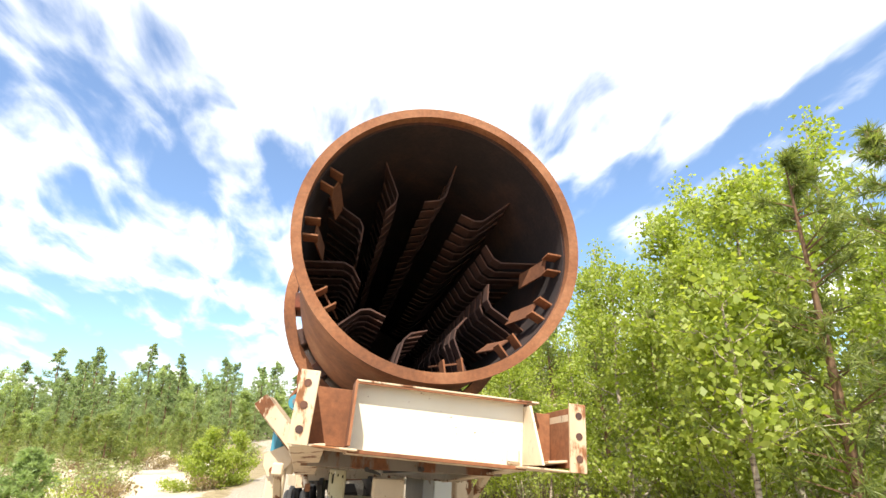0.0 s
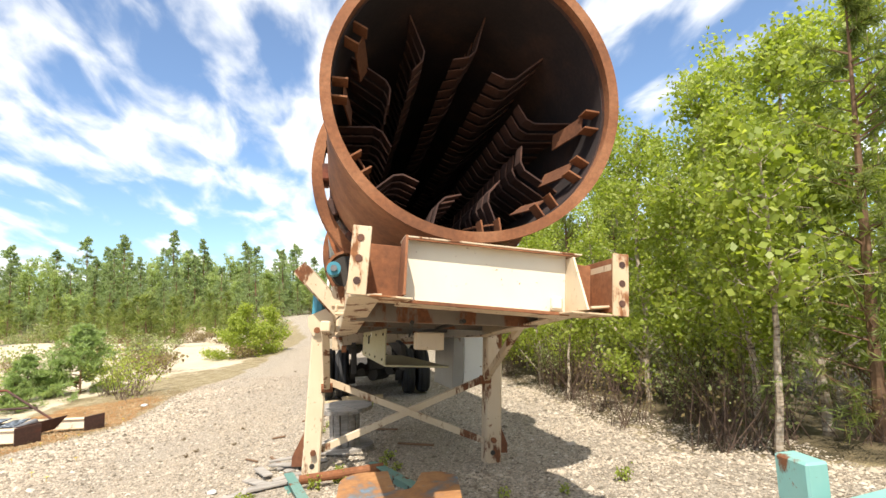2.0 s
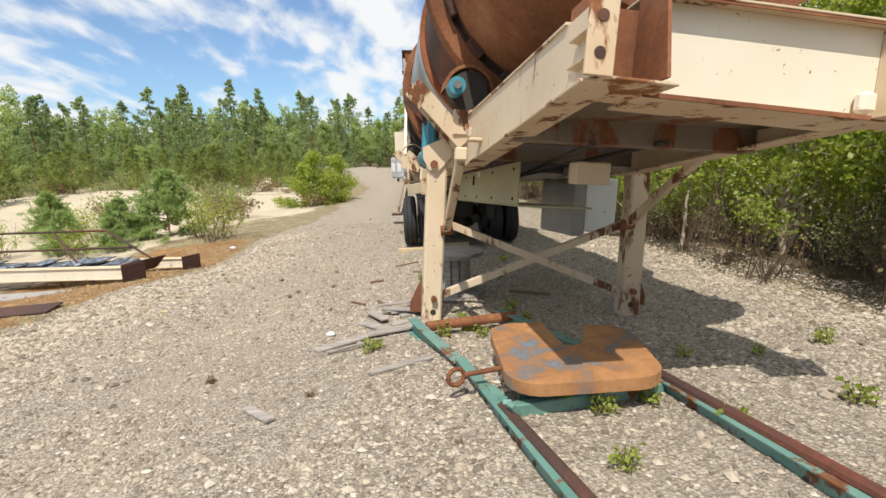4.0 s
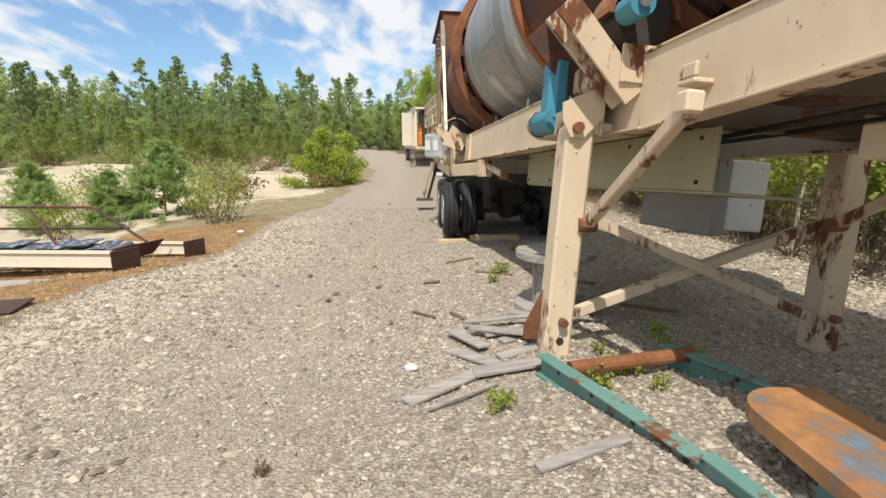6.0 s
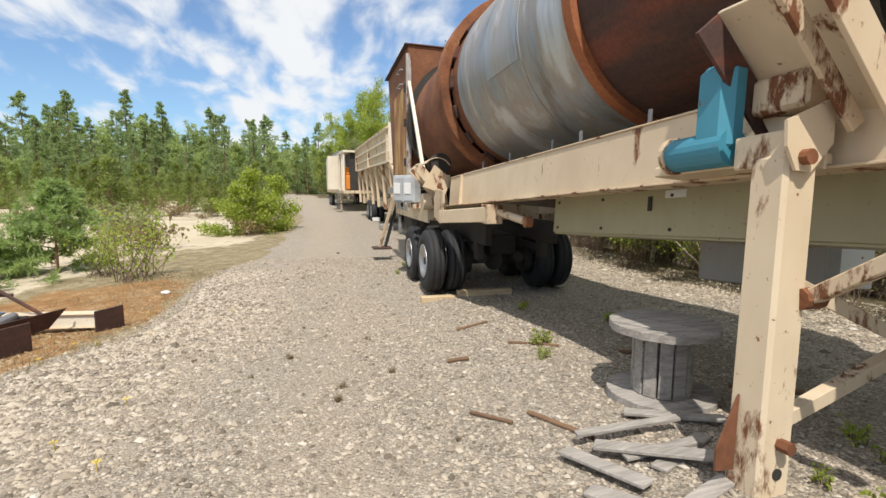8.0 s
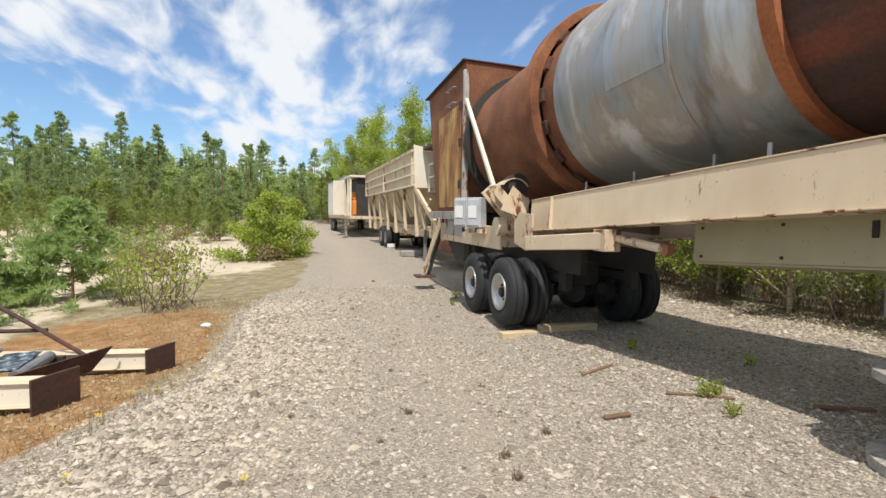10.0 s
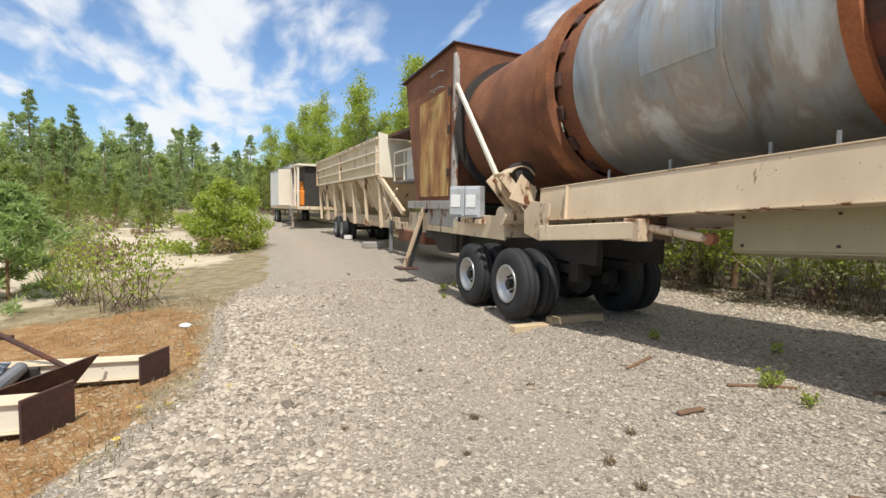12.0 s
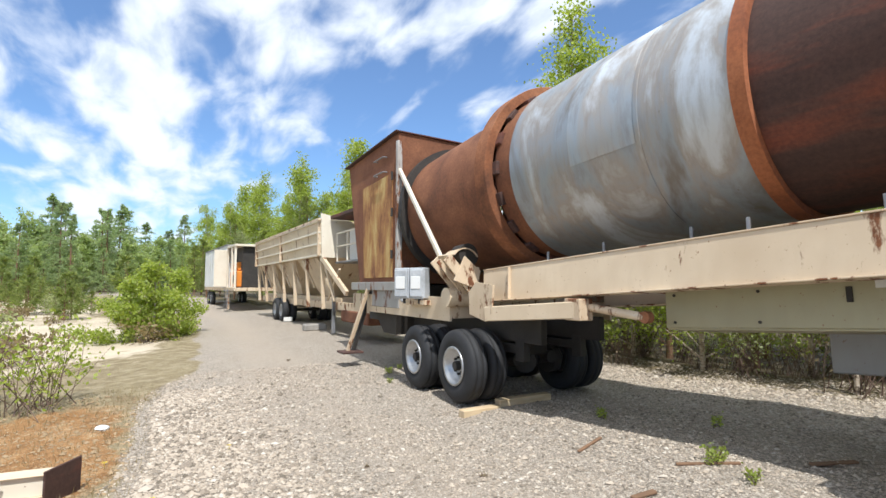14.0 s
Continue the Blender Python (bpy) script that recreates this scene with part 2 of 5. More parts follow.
def gravel_stone_mat():
    k = Nodes("loose_gravel", 0.9)
    r = k.t.nodes.new("ShaderNodeNewGeometry").outputs["Random Per Island"]
    col = k.ramp(r, [(0.0, (0.14, 0.115, 0.085)), (0.35, (0.32, 0.265, 0.205)), (0.7, (0.46, 0.385, 0.30)), (0.94, (0.49, 0.425, 0.345)), (1.0, (0.58, 0.53, 0.45))])
    n = k.noise(60, 4)
    return k.done(k.mix(0.3, col, k.ramp(n, [(0.3, 0.5), (0.7, 1.0)]), "MULTIPLY"), n, 0.3, 0.004)


GRAVEL = gravel_stone_mat()


def ground_mat():
    k = Nodes("ground", 0.95)

    def attr(name):
        a = k.t.nodes.new("ShaderNodeAttribute")
        a.attribute_name = name
        return a.outputs["Fac"]

    def vor(scale, out, feature="F1"):
        v = k.n("ShaderNodeTexVoronoi", Scale=scale)
        v.feature = feature
        k.link(k.co, v.inputs["Vector"])
        return v.outputs[out]

    patch, mid, fine = k.noise(0.55, 5), k.noise(4.0, 6), k.noise(70, 4)
    cell, cellc, cell2 = vor(48, "Distance"), vor(48, "Color"), vor(110, "Color")
    stone = k.ramp(cellc, [(0.1, (0.12, 0.10, 0.075)), (0.5, (0.37, 0.315, 0.25)), (0.85, (0.60, 0.53, 0.44))])
    stone2 = k.ramp(cell2, [(0.1, (0.20, 0.165, 0.13)), (0.6, (0.38, 0.325, 0.26)), (0.95, (0.56, 0.50, 0.42))])
    gap = vor(48, "Distance", "DISTANCE_TO_EDGE")
    gravel = k.mix(0.35, stone, stone2)
    gravel = k.mix(k.ramp(gap, [(0.0, 0.55), (0.12, 0.0)]), gravel, (0.085, 0.07, 0.055))
    dusty = k.ramp(fine, [(0.3, (0.30, 0.24, 0.18)), (0.7, (0.46, 0.38, 0.295))])
    dusty = k.mix(0.45, dusty, stone2)
    road = k.mix(k.mix(1.0, k.ramp(k.mix(0.4, patch, mid), [(0.44, 0.0), (0.64, 0.35)]), attr("track"), "ADD"), gravel, dusty)
    moss = k.ramp(k.mix(0.5, mid, fine), [(0.36, (0.13, 0.065, 0.022)), (0.46, (0.27, 0.135, 0.045)), (0.55, (0.34, 0.19, 0.075)), (0.64, (0.48, 0.37, 0.22))])
    sand = k.ramp(k.mix(0.5, patch, fine), [(0.35, (0.46, 0.38, 0.27)), (0.65, (0.62, 0.53, 0.40))])
    heath = k.ramp(k.mix(0.5, mid, fine), [(0.36, (0.15, 0.11, 0.06)), (0.5, (0.25, 0.20, 0.11)), (0.62, (0.38, 0.32, 0.21))])
    edge = k.noise(2.2, 6)

    def soft(name):
        s = k.n("ShaderNodeMath"); s.operation = "ADD"
        k.link(attr(name), s.inputs[0]); k.link(edge, s.inputs[1])
        return k.ramp(s.outputs[0], [(0.82, 0.0), (1.0, 1.0)]), s

    floor = k.ramp(k.mix(0.5, mid, fine), [(0.36, (0.05, 0.04, 0.02)), (0.5, (0.11, 0.085, 0.045)), (0.64, (0.20, 0.15, 0.085))])
    col = k.mix(soft("sand")[0], heath, sand)
    col = k.mix(soft("wood")[0], col, floor)
    col = k.mix(soft("moss")[0], col, moss)
    col = k.mix(soft("road")[0], col, road)
    h = k.mix(0.5, cell, fine)
    return k.done(col, h, 1.0, 0.03)


GROUND = ground_mat()

# ---- building helpers ----
PLACED = {}


def thing(name, at=(0, 0, 0), label="", category="", group="", kind="", turn=0.0):
    ob = new(name)
    ob.matrix_basis = pose(*at, 0, 0, turn)
    PLACED[ob] = ob.matrix_basis.copy()
    return tagged(ob, label, category, group, kind)


def part(name, bm, mat, parent, label="", smooth=False):
    """Links a bmesh given in world places as one mesh under a thing or part."""
    me = bpy.data.meshes.new(name)
    if parent is not None:
        bm.transform(PLACED[parent].inverted())
    bm.normal_update()
    bm.to_mesh(me)
    bm.free()
    me.materials.append(mat)
    for p in me.polygons:
        p.use_smooth = smooth
    ob = new(name, me)
    if parent is not None:
        ob.parent = parent
        PLACED[ob] = PLACED[parent]
    return tagged(ob, label)


def again(name, ob, m, parent):
    """Another object on the mesh of ob, moved by m in world places."""
    o = new(name, ob.data)
    o.parent = parent
    base = PLACED[parent]
    o.matrix_basis = base.inverted() @ m @ base
    PLACED[o] = base
    return o


def box(bm, lo, hi, m=None, bevel=0.006):
    lo, hi = Vector(lo), Vector(hi)
    made = bmesh.ops.create_cube(bm, size=1.0)["verts"]
    bmesh.ops.transform(bm, matrix=Matrix.Translation((lo + hi) / 2) @ Matrix.Diagonal((*(hi - lo), 1)), verts=made)
    if bevel:
        edges = list({e for v in made for e in v.link_edges})
        made = list({v for f in bmesh.ops.bevel(bm, geom=edges, offset=bevel, segments=1, affect="EDGES")["faces"] for v in f.verts} | {v for v in made if v.is_valid})
    if m is not None:
        bmesh.ops.transform(bm, matrix=m, verts=made)
    return bm


def between(a, b, roll=0.0):
    """A frame at a whose x axis runs to b; z kept as upright as may be."""
    a, b = Vector(a), Vector(b)
    x = (b - a).normalized()
    z = Vector((0, 0, 1)) if abs(x.z) < 0.95 else Vector((0, 1, 0))
    y = z.cross(x).normalized()
    z = x.cross(y)
    return Matrix.Translation(a) @ Matrix((x, y, z)).transposed().to_4x4() @ pose(0, 0, 0, roll), (b - a).length


def beam(bm, a, b, w, h, bevel=0.006, roll=0.0):
    m, n = between(a, b, roll)
    return box(bm, (0, -w / 2, -h / 2), (n, w / 2, h / 2), m, bevel)


def tube(bm, a, b, r, r2=None, seg=10):
    m, n = between(a, b)
    made = bmesh.ops.create_cone(bm, cap_ends=True, segments=seg, radius1=r, radius2=r if r2 is None else r2, depth=n)["verts"]
    bmesh.ops.transform(bm, matrix=m @ pose(n / 2, 0, 0, 0, 90, 0), verts=made)
    return bm


def slab(bm, outline, thick, m=None):
    """A flat plate: outline in x and y, from z = 0 up to thick."""
    low = [bm.verts.new((x, y, 0)) for x, y in outline]
    top = [bm.verts.new((x, y, thick)) for x, y in outline]
    bm.faces.new(low[::-1]); bm.faces.new(top)
    for i in range(len(low)):
        j = (i + 1) % len(low)
        bm.faces.new((low[i], low[j], top[j], top[i]))
    if m is not None:
        bmesh.ops.transform(bm, matrix=m, verts=low + top)
    return bm


def lathe(bm, profile, m, seg=96, closed=True):
    """Turns a profile of (along, radius) round the y axis."""
    rings = []
    for s, r in profile:
        rings.append([bm.verts.new(m @ Vector((r * math.cos(2 * math.pi * i / seg), s, r * math.sin(2 * math.pi * i / seg)))) for i in range(seg)])
    n = len(rings)
    for a in range(n if closed else n - 1):
        p, q = rings[a], rings[(a + 1) % n]
        for i in range(seg):
            j = (i + 1) % seg
            bm.faces.new((p[i], p[j], q[j], q[i]))
    bmesh.ops.recalc_face_normals(bm, faces=bm.faces)
    return bm


B = bmesh.new
rnd = random.Random(7)

# ---- ground ----


def step(a, b, v):
    t = min(1.0, max(0.0, (v - a) / (b - a)))
    return t * t * (3 - 2 * t)


def curve_x(y):
    """How far the row of trailers and the road bend to the left."""
    return -0.0042 * max(0.0, y - 20) ** 2 if y < 70 else -10.5 - 0.42 * (y - 70)


def left_edge(y):
    return -4.85 - 0.75 * step(12, 7.5, y) + 1.0 * step(14, 17.5, y) + 1.1 * step(18, 34, y) + curve_x(y) * 0.9


def right_edge(y):
    return 3.35 + 1.0 * step(5.2, 3.2, y) + curve_x(y)


def height(x, y):
    z = 0.14 - 0.065 * (min(max(y, 4.0), 11.5) - 5.4) + 0.12 * step(12, 30, y) + 0.35 * step(34, 60, y)
    z -= 0.11 * step(-0.7, -1.7, x) * step(17, 11, y) * step(1, 6, y)
    z -= step(9.5, 7.0, y) * step(4.6, 5.6, y) * (0.05 + 0.06 * step(0.0, 1.2, x))
    away = left_edge(y) - x
    z -= 0.12 * step(0.2, 2.5, away) + 0.10 * step(2.5, 7, away)
    z += 0.85 * math.exp(-((x + 17) / 8.0) ** 2 - ((y - 29) / 3.2) ** 2)
    z += 0.35 * step(40, 75, y) + 0.5 * step(60, 150, math.hypot(x, y))
    out = x - right_edge(y)
    z += 0.10 * step(0, 0.9, out) * step(2.4, 0.9, out) - 0.15 * step(1, 4, out)
    near = step(45, 10, math.hypot(x, y - 6))
    z += near * (0.035 * noise.noise(Vector((x * 0.9, y * 0.9, 0))) + 0.012 * noise.noise(Vector((x * 4, y * 4, 3))))
    return z + (1 - near) * 0.35 * noise.noise(Vector((x * 0.07, y * 0.07, 9)))


def spread(lo, a, b, hi, fine, grow=1.16):
    v, out = a, []
    while v <= b:
        out.append(v)
        v += fine
    d = fine
    while out[-1] < hi:
        d *= grow
        out.append(out[-1] + d)
    d, left = fine, [a]
    while left[-1] > lo:
        d *= grow
        left.append(left[-1] - d)
    return left[:0:-1] + out


def make_ground():
    xs, ys = spread(-1500, -9.5, 6.0, 1500, 0.12), spread(-1500, -2.5, 18.0, 1500, 0.12)
    verts, masks = [], {"road": [], "sand": [], "moss": [], "track": [], "wood": []}
    for y in ys:
        le, re = left_edge(y), right_edge(y)
        for x in xs:
            verts.append((x, y, height(x, y)))
            wob = 0.35 * noise.noise(Vector((x * 0.8, y * 0.8, 5)))
            masks["road"].append(step(-0.25, 0.3, x - le + wob) * step(0.3, -0.2, x - re + wob) * step(-60, -40, y) * step(110, 90, y))
            away = le - x
            clump = noise.noise(Vector((x * 0.16, y * 0.13, 2)))
            masks["sand"].append(step(2.0, 4.5, away) * step(70, 45, y) * step(-38, -20, x) * (0.45 + 0.55 * step(-0.25, 0.05, clump)) + 0.6 * step(16, 22, y) * step(0, 1.5, away) * step(30, 24, y))
            masks["wood"].append(step(0.0, 0.5, x - re + wob))
            masks["moss"].append(step(-0.2, 0.6, away + wob) * step(3.4, 2.2, away) * step(15.5, 13, y))
            masks["track"].append(0.42 * math.exp(-((x - 0.35 * (le + 0.5) + 0.9) / 0.45) ** 2) + 0.42 * math.exp(-((x - 0.8 * (le + 0.5)) / 0.4) ** 2))
    w = len(xs)
    faces = [(j * w + i, j * w + i + 1, (j + 1) * w + i + 1, (j + 1) * w + i) for j in range(len(ys) - 1) for i in range(w - 1)]
    me = bpy.data.meshes.new("ground")
    me.from_pydata(verts, [], faces)
    for name, vals in masks.items():
        me.attributes.new(name, "FLOAT", "POINT").data.foreach_set("value", [min(1.0, v) for v in vals])
    me.materials.append(GROUND)
    me.polygons.foreach_set("use_smooth", [True] * len(me.polygons))
    return tagged(new("ground", me), "gravel track beside sandy heath with brown moss", "ground", kind="structure")


make_ground()

# ---- the dryer trailer ----
ROLL = 5.0


def on_trailer(roll=ROLL):
    """The trailer's own frame: x across, y to its rear, z up, with its foot near the legs."""
    y = Vector((-0.05, 1, -0.066)).normalized()
    x = Vector((math.cos(radians(roll)), 0.05, -math.sin(radians(roll)))).normalized()
    z = x.cross(y).normalized()
    x = y.cross(z)
    up = Vector((0.47, 5.8, 1.99))
    foot = up - z * 1.85
    return Matrix.Translation(foot) @ Matrix((x, y, z)).transposed().to_4x4() @ Matrix.Translation((0, -5.8, 0))


T = on_trailer()
trailer = thing("dryer_trailer", (0.3, 8.5, height(0.3, 8.5)), "rusty asphalt dryer drum on a cream steel trailer", "trailer")

# chassis: long beams with flanges
for u, s in ((-0.79, 1), (0.79, -1)):
    ch = part("chassis_beam", box(B(), (u - 0.008, 5.6, 1.36), (u + 0.008, 11.85, 1.79), T, 0.003), CREAM, trailer, "cream painted steel beam with rusty edges")
    part("upper_flange", box(B(), (min(u - s * 0.02, u + s * 0.14), 3.27, 1.79), (max(u - s * 0.02, u + s * 0.14), 11.85, 1.805), T, 0.003), CREAM_WORN, ch)
    part("lower_flange", box(B(), (min(u - s * 0.05, u + s * 0.14), 5.6, 1.345), (max(u - s * 0.05, u + s * 0.14), 11.85, 1.36), T, 0.003), CREAM_WORN, ch)
    nose = [(0, 0.17), (2.62, 0.0), (2.62, 0.43), (0, 0.43)]
    part("tapered_web", slab(B(), nose, 0.016, T @ pose(u - 0.008, 2.98, 1.36) @ Matrix(((0, 0, 1, 0), (1, 0, 0, 0), (0, 1, 0, 0), (0, 0, 0, 1)))), CREAM, ch)
    part("tapered_flange", beam(B(), T @ Vector((u + s * 0.045, 3.0, 1.52)), T @ Vector((u + s * 0.045, 5.6, 1.352)), 0.19, 0.015, 0.003), CREAM_WORN, ch)
    if s > 0:
        lug = part("lug", box(B(), (u - 0.11, 5.02, 1.50), (u - 0.008, 5.16, 1.525), T, 0.006), CREAM, ch, "cream bent lug on the beam")
        part("lug_tab", box(B(), (u - 0.11, 5.02, 1.525), (u - 0.085, 5.16, 1.60), T, 0.01), CREAM_WORN, lug)
    part("stiffener", box(B(), (min(u, u - s * 0.05), 11.25, 1.362), (max(u, u - s * 0.05), 11.265, 1.788), T, 0.003), CREAM_WORN, ch)
    for k in range(5):
        v = (7.35, 8.25, 8.75, 9.75, 10.6)[k]
        part("pin", box(B(), (u + s * 0.03, v - 0.015, 1.8), (u + s * 0.05, v + 0.015, 1.92), T, 0.002), STEEL, ch)
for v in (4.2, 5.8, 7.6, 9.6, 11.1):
    part("cross_member", box(B(), (-0.78, v - 0.06, 1.42), (0.78, v + 0.06, 1.70), T), DARK_UNDERSIDE, trailer)
part("deck_plate", box(B(), (-0.77, 3.3, 1.56), (0.77, 5.6, 1.575), T, 0.002), DARK_UNDERSIDE, trailer, "dark brown underside plate")

# front crossbeam with corner stubs
TF = Matrix.Translation((0.02, 0.155, 0.055)) @ on_trailer(7.0) @ Matrix.Translation((0, 0, 1.42)) @ Matrix.Diagonal((0.975, 1, 0.78, 1)) @ Matrix.Translation((0, 0, -1.47))
cb = part("front_crossbeam", box(B(), (-0.55, 3.06, 1.475), (0.58, 3.075, 1.975), TF, 0.002), CREAM_PALE, trailer, "pale cream web with rusty top edge")
part("top_flange", box(B(), (-0.55, 2.98, 1.975), (0.66, 3.2, 1.99), TF, 0.003), CREAM_WORN, cb)
part("bottom_flange", box(B(), (-0.545, 2.99, 1.458), (0.575, 3.3, 1.474), TF, 0.003), CREAM_WORN, cb)
for z in (1.474, 1.972):
    part("rust_edge", box(B(), (-0.545, 2.984 if z > 1.6 else 2.985, z - 0.014), (0.575, 2.99, z + 0.014), TF, 0.003), RUST, cb, "rusted flange edge")
part("lamp_bracket", box(B(), (0.46, 2.99, 1.50), (0.54, 3.055, 1.62), TF, 0.02), CREAM_PALE, cb, "small cream lamp bracket")
for u in (-0.56, 0.58):
    bm = B()
    slab(bm, [(0, 0), (0.30, 0), (0.10, 0.45), (0, 0.45)] if u > 0 else [(0, 0), (0.27, 0), (0.20, 0.46), (0, 0.46)], 0.015,
         TF @ pose(u, 3.06, 1.50) @ Matrix(((0, 0, 1, 0), (-1, 0, 0, 0), (0, 1, 0, 0), (0, 0, 0, 1))))
    part("gusset", bm, CREAM if u > 0 else RUST, cb, "" if u > 0 else "bare rusty gusset plate")
for s in (-1, 1):
    bm = B()
    box(bm, (min(s * 0.80, s * 0.785), 2.80, 1.50), (max(s * 0.80, s * 0.785), 3.2, 1.94), TF, 0.003)
    stub = part("corner_web", bm, RUST, cb, "bare rusty web plate")
    part("corner_floor", box(B(), (min(s * 0.50, s * 0.80), 2.80, 1.47), (max(s * 0.50, s * 0.80), 3.2, 1.484), TF, 0.003), STAINED, cb)
    part("corner_back", box(B(), (min(s * 0.52, s * 0.78), 3.08, 1.50), (max(s * 0.52, s * 0.78), 3.095, 1.92), TF, 0.003), RUST, cb)
    part("bolt_flange", box(B(), (min(s * 0.77, s * 0.88), 2.78, 1.47), (max(s * 0.77, s * 0.88), 2.80, 1.97), TF, 0.004), STAINED, cb, "rust-stained cream flange with three bolt holes")
    for h in (1.57, 1.73, 1.88):
        part("bolt_hole", tube(B(), TF @ Vector((s * 0.83, 2.776, h)), TF @ Vector((s * 0.83, 2.785, h)), 0.021, seg=14), RUST_INNER, cb)
    for h in (1.55, 1.68):
        part("rib", box(B(), (min(s * 0.80, s * 0.87), 2.80, h), (max(s * 0.80, s * 0.87), 3.0, h + 0.012), TF, 0.003), CREAM_WORN, cb)

# legs
TC = T
LEG = {s: Matrix.Translation(Vector(foot) - T @ Vector((s * 0.94, 5.696, 0.10))) @ T for s, foot in ((-1, (-0.718, 5.78, 0.163)), (1, (1.28, 5.81, 0.113)))}
for s in (-1, 1):
    T, cx = LEG[s], s * 0.95
    bm = B()
    box(bm, (cx - 0.095, 5.70, -0.06), (cx + 0.095, 5.89, 1.55), T, 0.018)
    box(bm, (cx - 0.09, 5.71, -0.12), (cx + 0.09, 5.88, -0.06), T, 0.01)
    leg = part("support_leg", bm, CREAM if s < 0 else CREAM_WORN, trailer, "cream square steel leg with rust spots")
    bm = B()
    slab(bm, [(0, 0), (0.11, 0), (0.11, 0.10), (0, 0.36)], 0.012, T @ pose(cx + s * 0.10, 5.84, 0.07) @ (Matrix.Diagonal((s, 1, 1, 1)) @ pose(0, 0, 0, 90)))
    part("foot_gusset", bm, RUST_RED, leg, "rusty triangular gusset")
    part("bolt", tube(B(), T @ Vector((cx - s * 0.01, 5.64, 0.24)), T @ Vector((cx - s * 0.01, 5.72, 0.24)), 0.03, seg=6), RUST, leg)
    part("pin_hole", tube(B(), T @ Vector((cx - s * 0.01, 5.696, 0.10)), T @ Vector((cx - s * 0.01, 5.705, 0.10)), 0.028, seg=14), DARK, leg)
    part("head_block", box(B(), (min(cx - 0.08, cx - s * 0.16), 5.72, 1.50), (max(cx + 0.08, cx - s * 0.16), 6.0, 1.66), T, 0.01), CREAM, leg)
    part("head_gusset", slab(B(), [(s * -x, y) for x, y in ((-0.15, 0.12), (-0.14, 0.01), (-0.08, -0.09), (0.01, -0.09), (0.13, 0.05), (0.13, 0.26))][::1 if s < 0 else -1], 0.016, T @ pose(cx, 5.685, 1.56, 90)), CREAM, leg, "cream pentagon gusset with a bolt")
    part("side_gusset", slab(B(), [(0, 0), (0.20, 0.06), (0.34, 0.30), (0.0, 0.24)], 0.016, T @ pose(cx - s * 0.125, 5.70, 1.50) @ Matrix(((0, 0, 1, 0), (1, 0, 0, 0), (0, 1, 0, 0), (0, 0, 0, 1)))), CREAM, leg)
    part("bolt", tube(B(), T @ Vector((cx + s * 0.04, 5.63, 1.53)), T @ Vector((cx + s * 0.04, 5.69, 1.53)), 0.035, seg=10), RUST, leg)
    a, b = T @ Vector((cx - s * 0.11, 5.70, 0.91)), T @ Vector((s * 0.89, 4.62, 1.55))
    bm = beam(B(), a, b, 0.07, 0.07, 0.008)
    part("strut", bm, CREAM_WORN, trailer, "diagonal cream strut with rust")
    part("clamp", tube(B(), a - Vector((0.06, 0, 0)), a + Vector((0.06, 0, 0)), 0.05, seg=10), RUST, trailer)
    bm = B()
    box(bm, (s * 0.89 - 0.045, 4.60, 1.50), (s * 0.89 + 0.045, 4.70, 1.60), T, 0.012)
    part("strut_clevis", bm, CREAM, trailer)
for a, b, off in (((-0.86, 0.98), (0.90, 0.20), 0.0), ((-0.86, 0.24), (0.90, 0.92), 0.05)):
    bm = B()
    p, q = LEG[-1] @ Vector((a[0], 5.78 + off, a[1])), LEG[1] @ Vector((b[0], 5.78 + off, b[1]))
    beam(bm, p, q, 0.012, 0.07, 0.002)
    beam(bm, p + Vector((0, 0.03, 0.03)), q + Vector((0, 0.03, 0.03)), 0.06, 0.012, 0.002)
    part("cross_brace", bm, CREAM_WORN, trailer, "angle iron brace, cream and rusty")

T = TC

# drum
AX0, AX1 = Vector((0.768, 3.80, 3.505)), Vector((0.43, 11.5, 2.955))
dy = (AX1 - AX0).normalized()
dx, dz = Vector((1, 0, 0)), Vector((0, 0, 1))
DRUM = Matrix.Translation(AX0) @ Matrix((dx, dy, dz)).transposed().to_4x4()


def section(name, profile, mat, label="", owner=trailer):
    return part(name, lathe(B(), profile, DRUM), mat, owner, label, smooth=False)


def shade_round(ob):
    for p in ob.data.polygons:
        p.use_smooth = True
    ob.data.set_sharp_from_angle(angle=radians(30))
    return ob


drum = shade_round(section("drum_shell", [(0, 1.165), (4.0, 1.165), (7.6, 1.165), (7.6, 1.135), (0, 1.135)], RUST_BROWN, "brown rusty steel drum shell"))
shade_round(section("front_rim", [(-0.012, 1.215), (0.05, 1.215), (0.05, 1.175), (0.10, 1.168), (0.10, 1.136), (-0.012, 1.132)], RUST, "orange rusty rim", drum))
shade_round(section("front_skirt", [(0.10, 1.172), (1.95, 1.172), (1.95, 1.166), (0.10, 1.166)], RUST, "orange rusty front skirt", drum))
for y0, y1, r in ((2.02, 2.22, 1.36), (7.55, 7.80, 1.36)):
    ring = shade_round(section("riding_ring", [(y0, r - 0.008), (y0 + 0.01, r), (y1 - 0.01, r), (y1, r - 0.008), (y1, r - 0.13), (y0, r - 0.13)], RUST, "thick rusty riding ring", drum))
    for k in range(18):
        a = 2 * math.pi * k / 18
        m = DRUM @ Matrix.Rotation(a, 4, "Y")
        part("ring_pad", box(B(), (1.165, y0 - 0.09, -0.09), (1.235, y1 + 0.09, 0.09), m, 0.008), RUST_BROWN, drum)
shade_round(section("band", [(4.27, 1.168), (4.27, 1.232), (4.40, 1.232), (4.40, 1.168)], ORANGE_BAND, "orange rusty band", drum))
